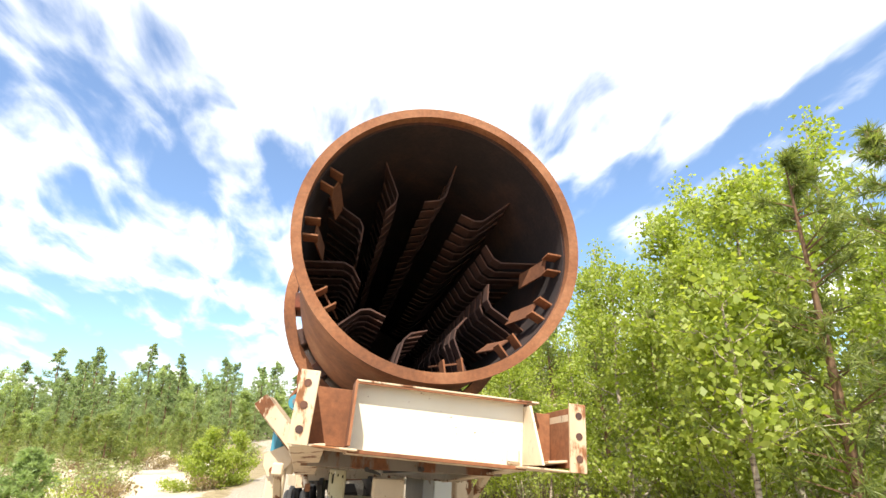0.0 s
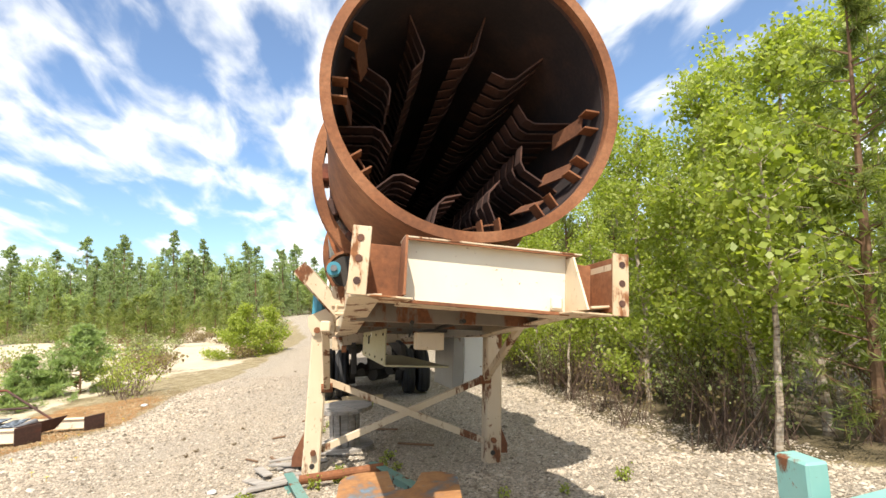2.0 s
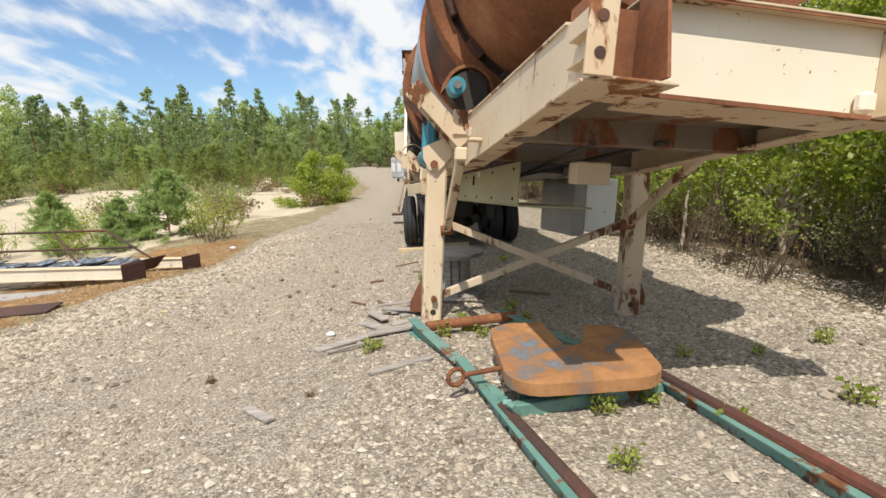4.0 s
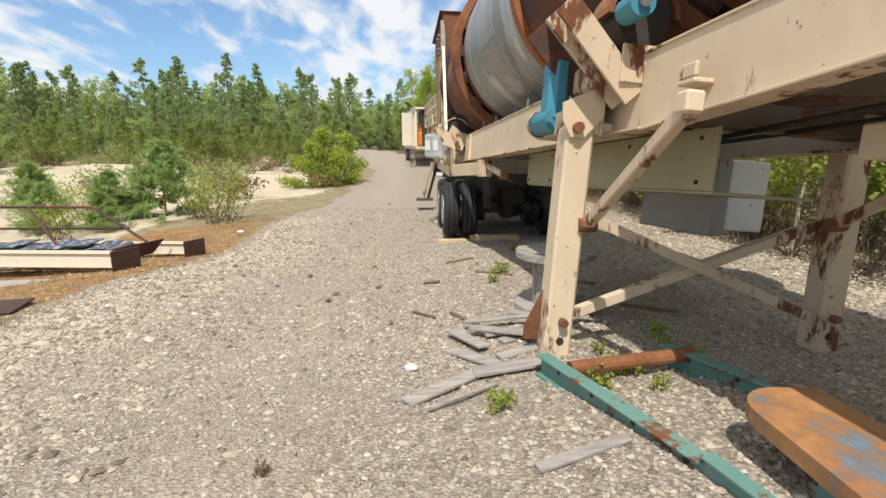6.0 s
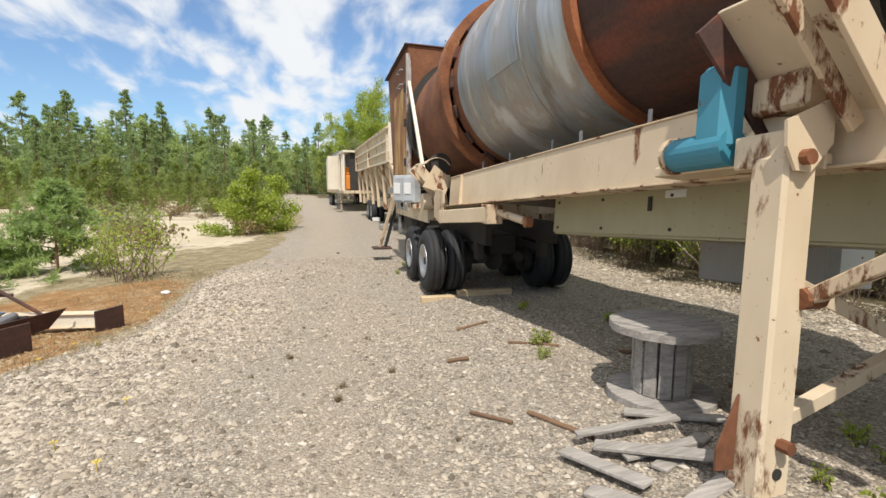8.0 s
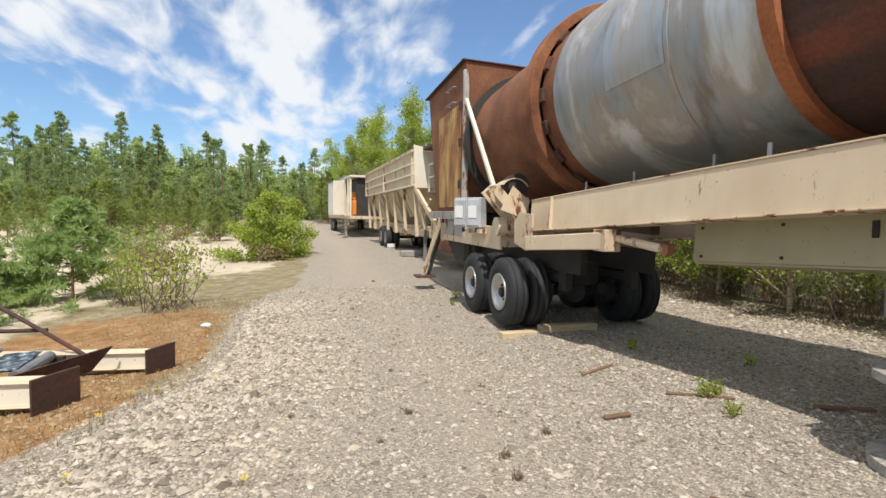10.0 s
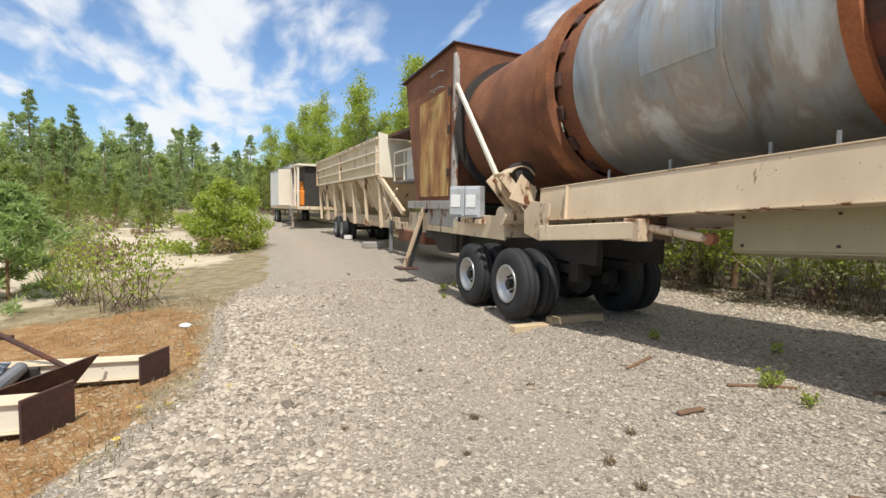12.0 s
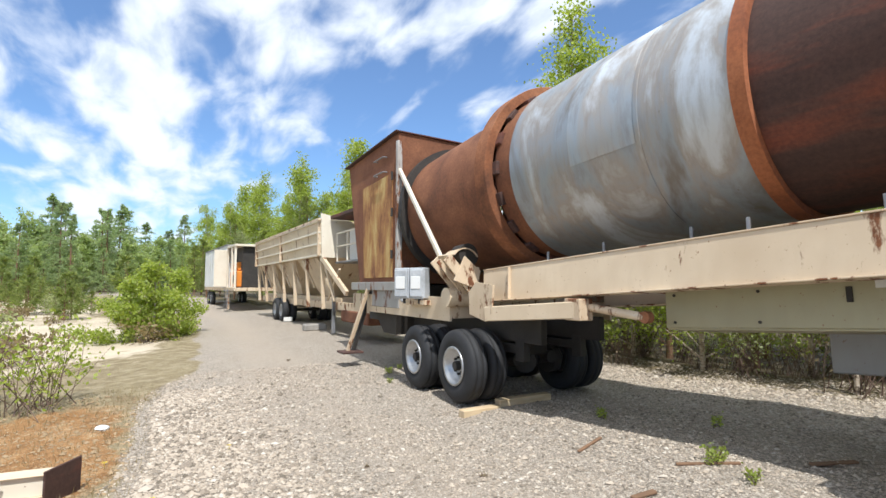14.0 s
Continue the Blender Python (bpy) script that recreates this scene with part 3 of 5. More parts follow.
clad = shade_round(section("cladding", [(4.40, 1.168), (4.41, 1.212), (7.22, 1.212), (7.23, 1.168)], CLADDING, "weathered grey sheet cladding", drum))
shade_round(section("cladding_seam", [(5.28, 1.2125), (5.282, 1.219), (5.32, 1.219), (5.322, 1.2125)], CLADDING, "", drum))
shade_round(section("rear_collar", [(7.23, 1.168), (7.23, 1.185), (7.55, 1.185), (7.55, 1.168)], RUST_RED, "", drum))


def patch(a0, a1, s0, s1, r, mat, name, label=""):
    bm = B()
    g = []
    for i in range(13):
        a = radians(a0 + (a1 - a0) * i / 12)
        g.append([[bm.verts.new(DRUM @ Vector((rr * math.cos(a), s, rr * math.sin(a)))) for s in (s0, s1)] for rr in (r, r + 0.006)])
    for p, q in zip(g, g[1:]):
        bm.faces.new((p[1][0], p[1][1], q[1][1], q[1][0]))
        for e in (0, 1):
            bm.faces.new((p[0][e], p[1][e], q[1][e], q[0][e]))
    for p in (g[0], g[-1]):
        bm.faces.new((p[0][0], p[0][1], p[1][1], p[1][0]))
    bmesh.ops.recalc_face_normals(bm, faces=bm.faces)
    return shade_round(part(name, bm, mat, drum, label))


patch(112, 196, 5.34, 6.2, 1.2125, CLADDING_PALE, "cladding_patch", "lighter riveted sheet")
shade_round(section("tail_cone", [(7.80, 1.185), (8.3, 1.18), (10.3, 1.12), (10.3, 1.09), (7.80, 1.15)], RUST_RED, "red-brown rusty drum tail", drum))
part("back_wall", lathe(B(), [(7.58, 0.02), (7.58, 1.14), (7.6, 1.14), (7.6, 0.02)], DRUM, 48), DARK_LINING, drum)

shade_round(section("lining", [(0.11, 1.128), (7.58, 1.128), (7.58, 1.134), (0.11, 1.134)], DARK_LINING, "dark inner drum wall", drum))
# lifting flights inside
bm = B()
prof = [(1.125, 0.0), (0.76, 0.010), (0.69, 0.055), (0.62, 0.19), (0.610, 0.186), (0.678, 0.045), (0.755, -0.004), (1.125, -0.014)]
low = [bm.verts.new((x, 0.0, z)) for x, z in prof]
top = [bm.verts.new((x, 0.17, z)) for x, z in prof]
bm.faces.new(low); bm.faces.new(top[::-1])
for i in range(len(prof)):
    j = (i + 1) % len(prof)
    bm.faces.new((low[i], low[j], top[j], top[i]))
bmesh.ops.recalc_face_normals(bm, faces=bm.faces)
me = bpy.data.meshes.new("flight")
bm.to_mesh(me)
bm.free()
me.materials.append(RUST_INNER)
base = PLACED[drum]
turns = random.Random(3)
for st in range(24):
    for k in range(10):
        fl = tagged(new("flight", me), "curved rusty lifting blade")
        fl.parent = drum
        at = AX0 + dy * (0.66 + st * 0.21)
        fl.matrix_basis = base.inverted() @ Matrix.Translation(at) @ Matrix.Rotation(radians(34 + 36 * k + turns.uniform(-0.9, 0.9)), 4, "Y")
# feed chutes just inside the mouth: plates on brackets
for k, a in enumerate((-8, -32, -56, -84, -150, 176, 150)):
    m = DRUM @ Matrix.Rotation(radians(-a), 4, "Y")
    ln = 0.15
    bm = box(B(), (1.05, 0.10, -ln / 2), (1.065, 0.55, ln / 2), m @ pose(0, 0, 0, 0, 0, 9), 0.002)
    bl = part("inlet_plate", bm, RUST_RED, drum)
    for e in (-1, 1):
        part("inlet_bracket", box(B(), (1.0, 0.14, e * ln / 2 - 0.008), (1.14, 0.28, e * ln / 2 + 0.008), m, 0.002), RUST, drum)

# roller stations
def roller(v, s, mat_cover, mm):
    lean = 0.0 if mat_cover is DARK else 0.09
    hi, lo = mm @ Vector((s * (1.16 + lean), v, 2.00 + lean)), mm @ Vector((s * (0.72 + lean / 2), v, 1.56 + lean / 2))
    back = mm.to_3x3() @ Vector((0, lean * 1.5, 0))
    st = part("roller_bracket", beam(B(), hi + back, lo + back, 0.38 if mat_cover is DARK else 0.60, 0.03, 0.004), CREAM, trailer, "cream inclined roller bracket")
    half = 0.18 if mat_cover is DARK else 0.29
    drop = (mm.to_3x3() @ Vector((-s * -0.055, 0, -0.055)))
    for e in (-half, half):
        o = mm.to_3x3() @ Vector((0, e, 0)) + back
        part("bracket_flange", beam(B(), hi + o + drop, lo + o + drop, 0.025, 0.15, 0.003), RUST_BROWN if e > 0 and lean else CREAM_WORN, st)
    part("bracket_web", beam(B(), hi + drop * 1.6, lo + drop * 1.6, 0.03, 0.08, 0.003), CREAM_WORN, st)
    for e in (-0.19, 0.165):
        part("side_plate", box(B(), (min(s * 0.66, s * 0.94), v + e, 1.62), (max(s * 0.66, s * 0.94), v + e + 0.025, 1.84), mm, 0.004), CREAM_WORN, st)
    part("roller", tube(B(), mm @ Vector((s * 0.80, v - 0.12, 2.02)), mm @ Vector((s * 0.80, v + 0.12, 2.02)), 0.17, seg=28), DARK, st)
    if mat_cover is DARK:
        bm = B()
        lathe(bm, [(-0.15, 0.24), (-0.15, 0.255), (0.15, 0.255), (0.15, 0.24)], mm @ pose(s * 0.86, v, 1.86), 32)
        bmesh.ops.delete(bm, geom=[f for f in bm.faces if (mm.inverted() @ f.calc_center_median()).z < 1.98], context="FACES")
        part("guard", bm, CREAM_WORN, st, "cream and rust curved guard")
        part("end_plate", slab(B(), [(-0.22, 0.0), (0.16, -0.10), (0.24, 0.16), (-0.04, 0.36)], 0.02, mm @ pose(s * 0.90, v - 0.20, 1.62, 90)), CREAM_WORN, st)
        return st
    part("bearing", tube(B(), mm @ Vector((s * 0.94, v - 0.36, 2.01)), mm @ Vector((s * 0.94, v - 0.17, 2.01)), 0.075, seg=16), mat_cover, st, "blue-grey bearing housing")
    part("bearing_cap", tube(B(), mm @ Vector((s * 0.94, v - 0.39, 2.01)), mm @ Vector((s * 0.94, v - 0.35, 2.01)), 0.035, seg=12), STEEL, st)
    bm = B()
    lathe(bm, [(-0.13, 0.20), (-0.13, 0.23), (0.13, 0.23), (0.13, 0.20)], mm @ pose(s * 0.80, v, 2.02), 28)
    bmesh.ops.delete(bm, geom=[f for f in bm.faces if (mm.inverted() @ f.calc_center_median()).z < 2.04], context="FACES")
    part("guard", bm, RUST, st, "rusty curved guard")
    return st


for s in (-1, 1):
    roller(5.88, s, BLUE, T)
    roller(12.2 if s < 0 else 11.6, s, DARK, on_trailer(3.0) @ Matrix.Translation((-0.10 if s < 0 else 0, 0, 0.05)))
# blue drive motor beside the front roller
bm = B()
box(bm, (-1.16, 6.28, 1.42), (-1.0, 6.52, 1.90), T, 0.05)
mot = part("drive_motor", bm, BLUE, trailer, "turquoise blue gear motor")
part("motor_body", tube(B(), T @ Vector((-1.08, 6.3, 1.46)), T @ Vector((-1.08, 6.68, 1.46)), 0.095, seg=20), BLUE, mot)
part("motor_cap", tube(B(), T @ Vector((-1.08, 6.68, 1.46)), T @ Vector((-1.08, 6.72, 1.46)), 0.105, seg=20), CREAM_WORN, mot)
part("motor_mount", box(B(), (-1.05, 6.0, 1.36), (-0.8, 6.9, 1.42), T, 0.008), CREAM, mot)
part("bearing_foot", box(B(), (-1.0, 6.0, 1.62), (-0.84, 6.3, 1.80), T @ pose(0, 0, 0, 0, 0, 0), 0.02), CREAM_WORN, mot)

# panels and boxes below the frame
pn = part("belly_panel", box(B(), (-0.36, 5.55, 1.02), (-0.34, 9.3, 1.40), T, 0.003), KHAKI, trailer, "khaki painted side panel of the belly duct")
part("belly_top", box(B(), (-0.34, 5.57, 1.0), (0.35, 9.3, 1.02), T, 0.003), KHAKI, trailer)
for v in (5.7, 6.6, 7.5, 8.4, 9.2):
    for h in (1.07, 1.34):
        part("rivet", tube(B(), T @ Vector((-0.372, v, h)), T @ Vector((-0.358, v, h)), 0.014, seg=8), DARK, pn)
part("latch", box(B(), (-0.38, 7.72, 1.22), (-0.36, 7.76, 1.34), T, 0.004), DARK, pn)
part("label_plate", box(B(), (-0.364, 7.36, 1.32), (-0.359, 7.58, 1.38), T, 0.001), WHITE_PAINT, pn, "small white label plate")
part("valve_box", box(B(), (-0.16, 4.7, 1.20), (0.10, 4.86, 1.36), T, 0.01), CREAM, trailer)
cab = part("control_cabinet", box(B(), (0.92, 7.1, 0.70), (1.32, 8.3, 1.36), T, 0.012), WHITE_PAINT, trailer, "white cabinet hanging below the frame")
part("cabinet_end", box(B(), (0.76, 7.08, 0.64), (0.92, 8.32, 1.36), T, 0.012), GREY_PAINT, cab)
for a, b in (((-0.3, 4.1, 1.42), (0.5, 9.5, 1.36)), ((0.1, 4.0, 1.44), (0.55, 9.4, 1.40))):
    part("cable", tube(B(), T @ Vector(a), T @ Vector(b), 0.018, seg=8), DARK, trailer)

# wheels
def wheel_station(x, y, z, s):
    w = part("wheel", lathe(B(), [(-0.13, 0.27), (-0.145, 0.36), (-0.135, 0.45), (-0.10, 0.495), (-0.06, 0.505), (-0.055, 0.493), (-0.045, 0.493), (-0.04, 0.507), (0.0, 0.508), (0.04, 0.507), (0.045, 0.493), (0.055, 0.493), (0.06, 0.505), (0.10, 0.495), (0.135, 0.45), (0.145, 0.36), (0.13, 0.27)],
             Matrix.Translation((x, y, z)) @ pose(0, 0, 0, 0, 0, 90 * s), 48), RUBBER, trailer, "black truck tyre", smooth=True)
    rim = part("rim", lathe(B(), [(0.135, 0.275), (0.15, 0.27), (0.145, 0.235), (0.04, 0.22), (0.01, 0.15), (0.05, 0.08), (0.03, 0.01), (0.0, 0.01), (-0.02, 0.22), (0.12, 0.265)],
               Matrix.Translation((x, y, z)) @ pose(0, 0, 0, 0, 0, 90 * s), 32), ALLOY, w, "dull silver wheel rim", smooth=True)
    m = Matrix.Translation((x, y, z)) @ pose(0, 0, 0, 0, 0, 90 * s)
    part("hub", tube(B(), m @ Vector((0, 0.0, 0)), m @ Vector((0, 0.12, 0)), 0.075, 0.06, 14), DARK, w)
    for k in range(8):
        a = 2 * math.pi * k / 8
        c = m @ Vector((0.115 * math.cos(a), 0.03, 0.115 * math.sin(a)))
        part("nut", tube(B(), c, c + (m.to_3x3() @ Vector((0, 0.04, 0))), 0.018, seg=6), DARK, w)
    return w


for y in (11.95, 13.22):
    zc = 0.27 - 0.02 * (y - 11.95)
    for x in (-0.91, -0.58):
        wheel_station(x, y, zc, 1)
    for x in (0.93, 1.26):
        wheel_station(x, y, zc, -1)
    part("axle", tube(B(), (-0.7, y, zc), (1.2, y, zc), 0.075, seg=14), DARK, trailer)
    for x, e in ((-0.42, 0.14), (0.77, -0.14)):
        part("brake_drum", tube(B(), (x, y, zc), (x + e, y, zc), 0.22, seg=24), DARK, trailer)
        part("brake_chamber", tube(B(), (x + 2 * e, y - 0.30, zc + 0.06), (x + 2 * e, y - 0.14, zc + 0.06), 0.09, seg=16), DARK, trailer)
    part("differential", tube(B(), (0.1, y - 0.15, zc), (0.4, y + 0.15, zc), 0.17, seg=14), DARK, trailer)
for x in (-0.30, 0.75):
    part("leaf_spring", beam(B(), (x, 11.4, 0.52), (x, 13.7, 0.48), 0.09, 0.12), DARK, trailer)
    for y in (11.35, 12.6, 13.8):
        part("spring_hanger", box(B(), (x - 0.06, y - 0.09, 0.36), (x + 0.06, y + 0.09, 0.66), None, 0.01), DARK, trailer)
    part("rear_frame", box(B(), (x - 0.05, 10.9, 0.62), (x + 0.05, 17.0, 0.95), None, 0.006), DARK, trailer)

part("walking_beam", box(B(), (0.02, 11.7, 0.36), (0.46, 13.5, 0.70), None, 0.03), DARK, trailer, "dark greasy axle housing")

# rear chassis and stabiliser
part("side_beam", box(B(), (-0.90, 12.3, 0.86), (-0.86, 16.6, 1.22), None, 0.006), CREAM, trailer, "cream rear side beam")
part("side_beam", box(B(), (1.36, 11.3, 0.86), (1.40, 16.6, 1.22), None, 0.006), CREAM, trailer)
part("rear_cross", box(B(), (-0.86, 12.3, 0.90), (1.36, 12.4, 1.20), None, 0.006), CREAM_WORN, trailer)
arm = part("stabiliser_arm", beam(B(), (-0.86, 11.35, 1.02), (-0.60, 9.90, 1.13), 0.16, 0.19, 0.01), CREAM, trailer, "cream folded stabiliser arm")
part("arm_end", box(B(), (-0.69, 9.86, 1.01), (-0.49, 10.10, 1.25), None, 0.01), CREAM_WORN, arm)
part("push_rod", tube(B(), (-0.55, 10.0, 1.17), (-0.45, 9.22, 1.08), 0.045, seg=12), CREAM_WORN, arm)
part("rod_eye", tube(B(), (-0.49, 9.20, 1.08), (-0.41, 9.20, 1.08), 0.06, seg=14), RUST, arm)
part("arm_plate", slab(B(), [(-0.22, -0.20), (0.16, -0.28), (0.30, -0.16), (0.34, 0.20), (-0.06, 0.24), (-0.24, 0.10)], 0.03,
     pose(-0.92, 11.50, 1.20) @ Matrix(((0, 0, 1, 0), (-1, 0, 0, 0), (0, 1, 0, 0), (0, 0, 0, 1)))), CREAM_WORN, arm)
part("hinge_drum", tube(B(), (-1.0, 12.25, 1.22), (-0.6, 12.25, 1.22), 0.14, seg=18), CREAM, arm)
part("tail_strut", beam(B(), (-0.95, 12.28, 1.60), (-0.84, 14.32, 3.62), 0.06, 0.07, 0.006), CREAM_PALE, trailer, "pale diagonal strut")
part("strut_pin", tube(B(), (-1.0, 12.28, 1.60), (-0.88, 12.28, 1.60), 0.045, seg=10), RUST, trailer)

# electric boxes
for k, (x, y) in enumerate(((-1.13, 13.36), (-0.98, 13.10))):
    m = pose(x, y, 1.18, 0, 0, -60)
    eb = part("switch_box", box(B(), (-0.145, -0.12, 0), (0.145, 0.06, 0.50), m, 0.015), GREY_PLASTIC, trailer, "grey plastic switch box")
    part("cover", box(B(), (-0.125, -0.145, 0.03), (0.125, -0.12, 0.47), m, 0.012), GREY_PLASTIC, eb)
    part("fuse_panel", box(B(), (-0.09, -0.156, 0.16), (0.09, -0.146, 0.36), m, 0.004), WHITE_PAINT, eb)
    part("cable_gland", tube(B(), m @ Vector((0, -0.03, -0.08)), m @ Vector((0, -0.03, 0)), 0.025, seg=8), DARK, eb)
part("box_shelf", box(B(), (-1.02, 12.9, 1.08), (-0.86, 13.6, 1.16), None, 0.006), CREAM_WORN, trailer)
part("work_lamp", box(B(), (-1.02, 13.72, 1.10), (-0.92, 13.84, 1.26), None, 0.03), GREY_PLASTIC, trailer)

# discharge box at the drum's tail
def hull(bm, low, top):
    a, b = [bm.verts.new(p) for p in low], [bm.verts.new(p) for p in top]
    bm.faces.new(a[::-1]); bm.faces.new(b)
    for i in range(len(a)):
        j = (i + 1) % len(a)
        bm.faces.new((a[i], a[j], b[j], b[i]))
    bmesh.ops.recalc_face_normals(bm, faces=bm.faces)
    return bm


dis = part("discharge_box", hull(B(), [(-0.84, 14.30, 1.45), (1.5, 14.30, 1.40), (1.5, 16.35, 1.35), (-0.84, 16.35, 1.45)],
           [(-0.84, 14.30, 4.28), (1.5, 14.30, 4.20), (1.5, 17.15, 4.12), (-0.84, 17.15, 4.16)]), RUST_RED, trailer, "rusty sheet steel discharge box")
part("roof_sheet", hull(B(), [(-0.92, 14.26, 4.29), (1.56, 14.26, 4.21), (1.56, 17.28, 4.13), (-0.92, 17.28, 4.17)],
     [(-0.92, 14.26, 4.31), (1.56, 14.26, 4.23), (1.56, 17.28, 4.15), (-0.92, 17.28, 4.19)]), RUST_BROWN, dis)
dk = Nodes("stained_yellow_rust", 0.8)
streak = dk.noise(2.4, 7, dk.mapped((1, 1, 0.32)), 0.7, 0.4)
dm = dk.done(dk.ramp(streak, [(0.30, (0.07, 0.035, 0.02)), (0.42, (0.22, 0.09, 0.035)), (0.52, (0.38, 0.20, 0.065)), (0.64, (0.50, 0.36, 0.14))]), dk.noise(20, 5), 0.4, 0.008)
FLAKED = painted_mat("flaking_grey_paint", (0.55, 0.53, 0.50), (0.24, 0.21, 0.18), 0.52, 7.0, (1, 1, 0.25))
part("hatch_door", hull(B(), [(-0.862, 14.55, 1.55), (-0.845, 14.55, 1.55), (-0.845, 16.05, 1.55), (-0.862, 16.05, 1.55)],
     [(-0.862, 14.55, 3.55), (-0.845, 14.55, 3.55), (-0.845, 16.15, 3.50), (-0.862, 16.15, 3.50)]), dm, dis, "rust-stained yellow hatch door")
for h in (3.92, 3.62):
    bm = B()
    tube(bm, (-0.93, 14.85, h), (-0.93, 15.35, h), 0.014, seg=8)
    tube(bm, (-0.84, 14.85, h), (-0.93, 14.85, h), 0.014, seg=8)
    tube(bm, (-0.84, 15.35, h), (-0.93, 15.35, h), 0.014, seg=8)
    part("ladder_rung", bm, STEEL, dis)
for h in (1.9, 2.7, 3.4):
    part("hinge", tube(B(), (-0.89, 14.5, h), (-0.89, 14.5, h + 0.16), 0.025, seg=8), DARK, dis)
part("corner_post", box(B(), (-0.90, 14.22, 1.5), (-0.80, 14.30, 4.1), None, 0.006), FLAKED, dis, "grey flaking corner angle")
part("sealing_ring", lathe(B(), [(10.22, 1.12), (10.22, 1.24), (10.36, 1.24), (10.36, 1.12)], DRUM, 64), DARK, dis)
part("skirt_channel", box(B(), (-0.98, 14.0, 1.30), (-0.86, 16.5, 1.46), None, 0.006), GREY_PAINT, trailer, "grey flaking steel channel")
part("skirt_plate", box(B(), (-0.92, 14.1, 0.98), (-0.88, 15.4, 1.30), None, 0.006), GREY_PAINT, trailer)
part("stand_leg", beam(B(), (-0.95, 15.55, 1.32), (-1.28, 15.80, 0.06), 0.07, 0.07), CREAM_WORN, trailer)
part("stand_leg", beam(B(), (-0.80, 15.75, 1.32), (-1.15, 15.85, 0.02), 0.07, 0.07), DARK, trailer)
gz = 0.04
part("stand_foot", box(B(), (-1.45, 15.58, gz - 0.02), (-1.02, 16.0, gz + 0.02), None, 0.005), RUST_BROWN, trailer, "rusty foot plate")
part("outlet_chute", hull(B(), [(-0.7, 14.7, 0.45), (-0.2, 14.7, 0.45), (-0.2, 15.3, 0.45), (-0.7, 15.3, 0.45)], [(-0.8, 14.4, 1.4), (1.2, 14.4, 1.4), (1.2, 16.2, 1.4), (-0.8, 16.2, 1.4)]), DARK, trailer)

# ---- trailers further along the track ----
def far_frame(x0, y0, x1, y1):
    """A frame whose y runs along a trailer's left side, x to its right."""
    y = Vector((x1 - x0, y1 - y0, 0)).normalized()
    x = Vector((y.y, -y.x, 0))
    return Matrix.Translation((x0, y0, 0)) @ Matrix((x, y, Vector((0, 0, 1)))).transposed().to_4x4()


def wheel_far(owner, m, x, y, z, s=1):
    w = part("wheel", lathe(B(), [(-0.13, 0.27), (-0.14, 0.42), (-0.10, 0.49), (0.10, 0.49), (0.14, 0.42), (0.13, 0.27)], m @ pose(x, y, z, 0, 0, 90 * s), 28), RUBBER, owner, "", True)
    part("rim", lathe(B(), [(0.13, 0.27), (0.14, 0.25), (0.03, 0.2), (0.05, 0.02), (-0.05, 0.02), (-0.05, 0.25)], m @ pose(x, y, z, 0, 0, 90 * s), 24), ALLOY, w, "", True)


F2 = far_frame(-0.10, 22.0, -0.35, 34.0)
g2 = height(-0.2, 25)
feed = thing("feed_bin_trailer", (0.4, 27, g2), "cream steel feed bin trailer with sloping hoppers", "trailer")
L2 = 11.0
bins = part("bin_wall", hull(B(), [F2 @ Vector(p) for p in ((0, 0, 2.35), (2.4, 0, 2.35), (2.4, L2, 2.35), (0, L2, 2.35))], [F2 @ Vector(p) for p in ((-0.12, -0.1, 3.55), (2.5, -0.1, 3.55), (2.5, L2, 3.55), (-0.12, L2, 3.55))]), CREAM, feed, "cream ribbed upper bin wall")
for k in range(4):
    z, o = 2.36 + k * 0.37, -0.03 - 0.033 * k
    part("rib", box(B(), (o - 0.05, -0.05, z), (o + 0.02, L2, z + 0.06), F2, 0.006), CREAM_PALE, bins)
for k in range(3):
    part("seam", box(B(), (-0.16, 0.02 + k * L2 / 2 - 0.05, 2.36), (-0.04, k * L2 / 2 + 0.07, 3.5), F2, 0.006), CREAM_WORN, bins)
part("top_edge", box(B(), (-0.19, -0.15, 3.5), (-0.08, L2 + 0.05, 3.58), F2, 0.006), CREAM_WORN, bins)
part("end_plate", hull(B(), [F2 @ Vector(p) for p in ((-0.05, -0.14, 2.3), (2.4, -0.14, 2.3), (2.4, -0.1, 2.3), (-0.05, -0.1, 2.3))], [F2 @ Vector(p) for p in ((-0.1, -0.14, 3.75), (0.9, -0.14, 3.55), (0.9, -0.1, 3.55), (-0.1, -0.1, 3.75))]), CREAM_PALE, bins)
for k in range(3):
    y0, y1 = 0.2 + k * 3.7, 3.6 + k * 3.7
    ym = (y0 + y1) / 2
    part("hopper", hull(B(), [F2 @ Vector(p) for p in ((0.75, ym - 0.5, 1.0), (1.6, ym - 0.5, 1.0), (1.6, ym + 0.5, 1.0), (0.75, ym + 0.5, 1.0))], [F2 @ Vector(p) for p in ((0.12, y0, 2.34), (2.3, y0, 2.34), (2.3, y1, 2.34), (0.12, y1, 2.34))]), CREAM, feed, "cream sloping hopper")
for k in range(7):
    y = 0.1 + k * (L2 - 0.2) / 6
    part("post", beam(B(), F2 @ Vector((0.02, y, 2.35)), F2 @ Vector((0.10, y, 0.62)), 0.12, 0.09, 0.006), CREAM_WORN if k % 2 else CREAM, feed, "cream post with rust")
    part("brace", beam(B(), F2 @ Vector((0.02, y + (0.5 if k < 6 else -0.5), 2.32)), F2 @ Vector((0.35, y + 0.05, 1.3)), 0.07, 0.07, 0.005), CREAM, feed)
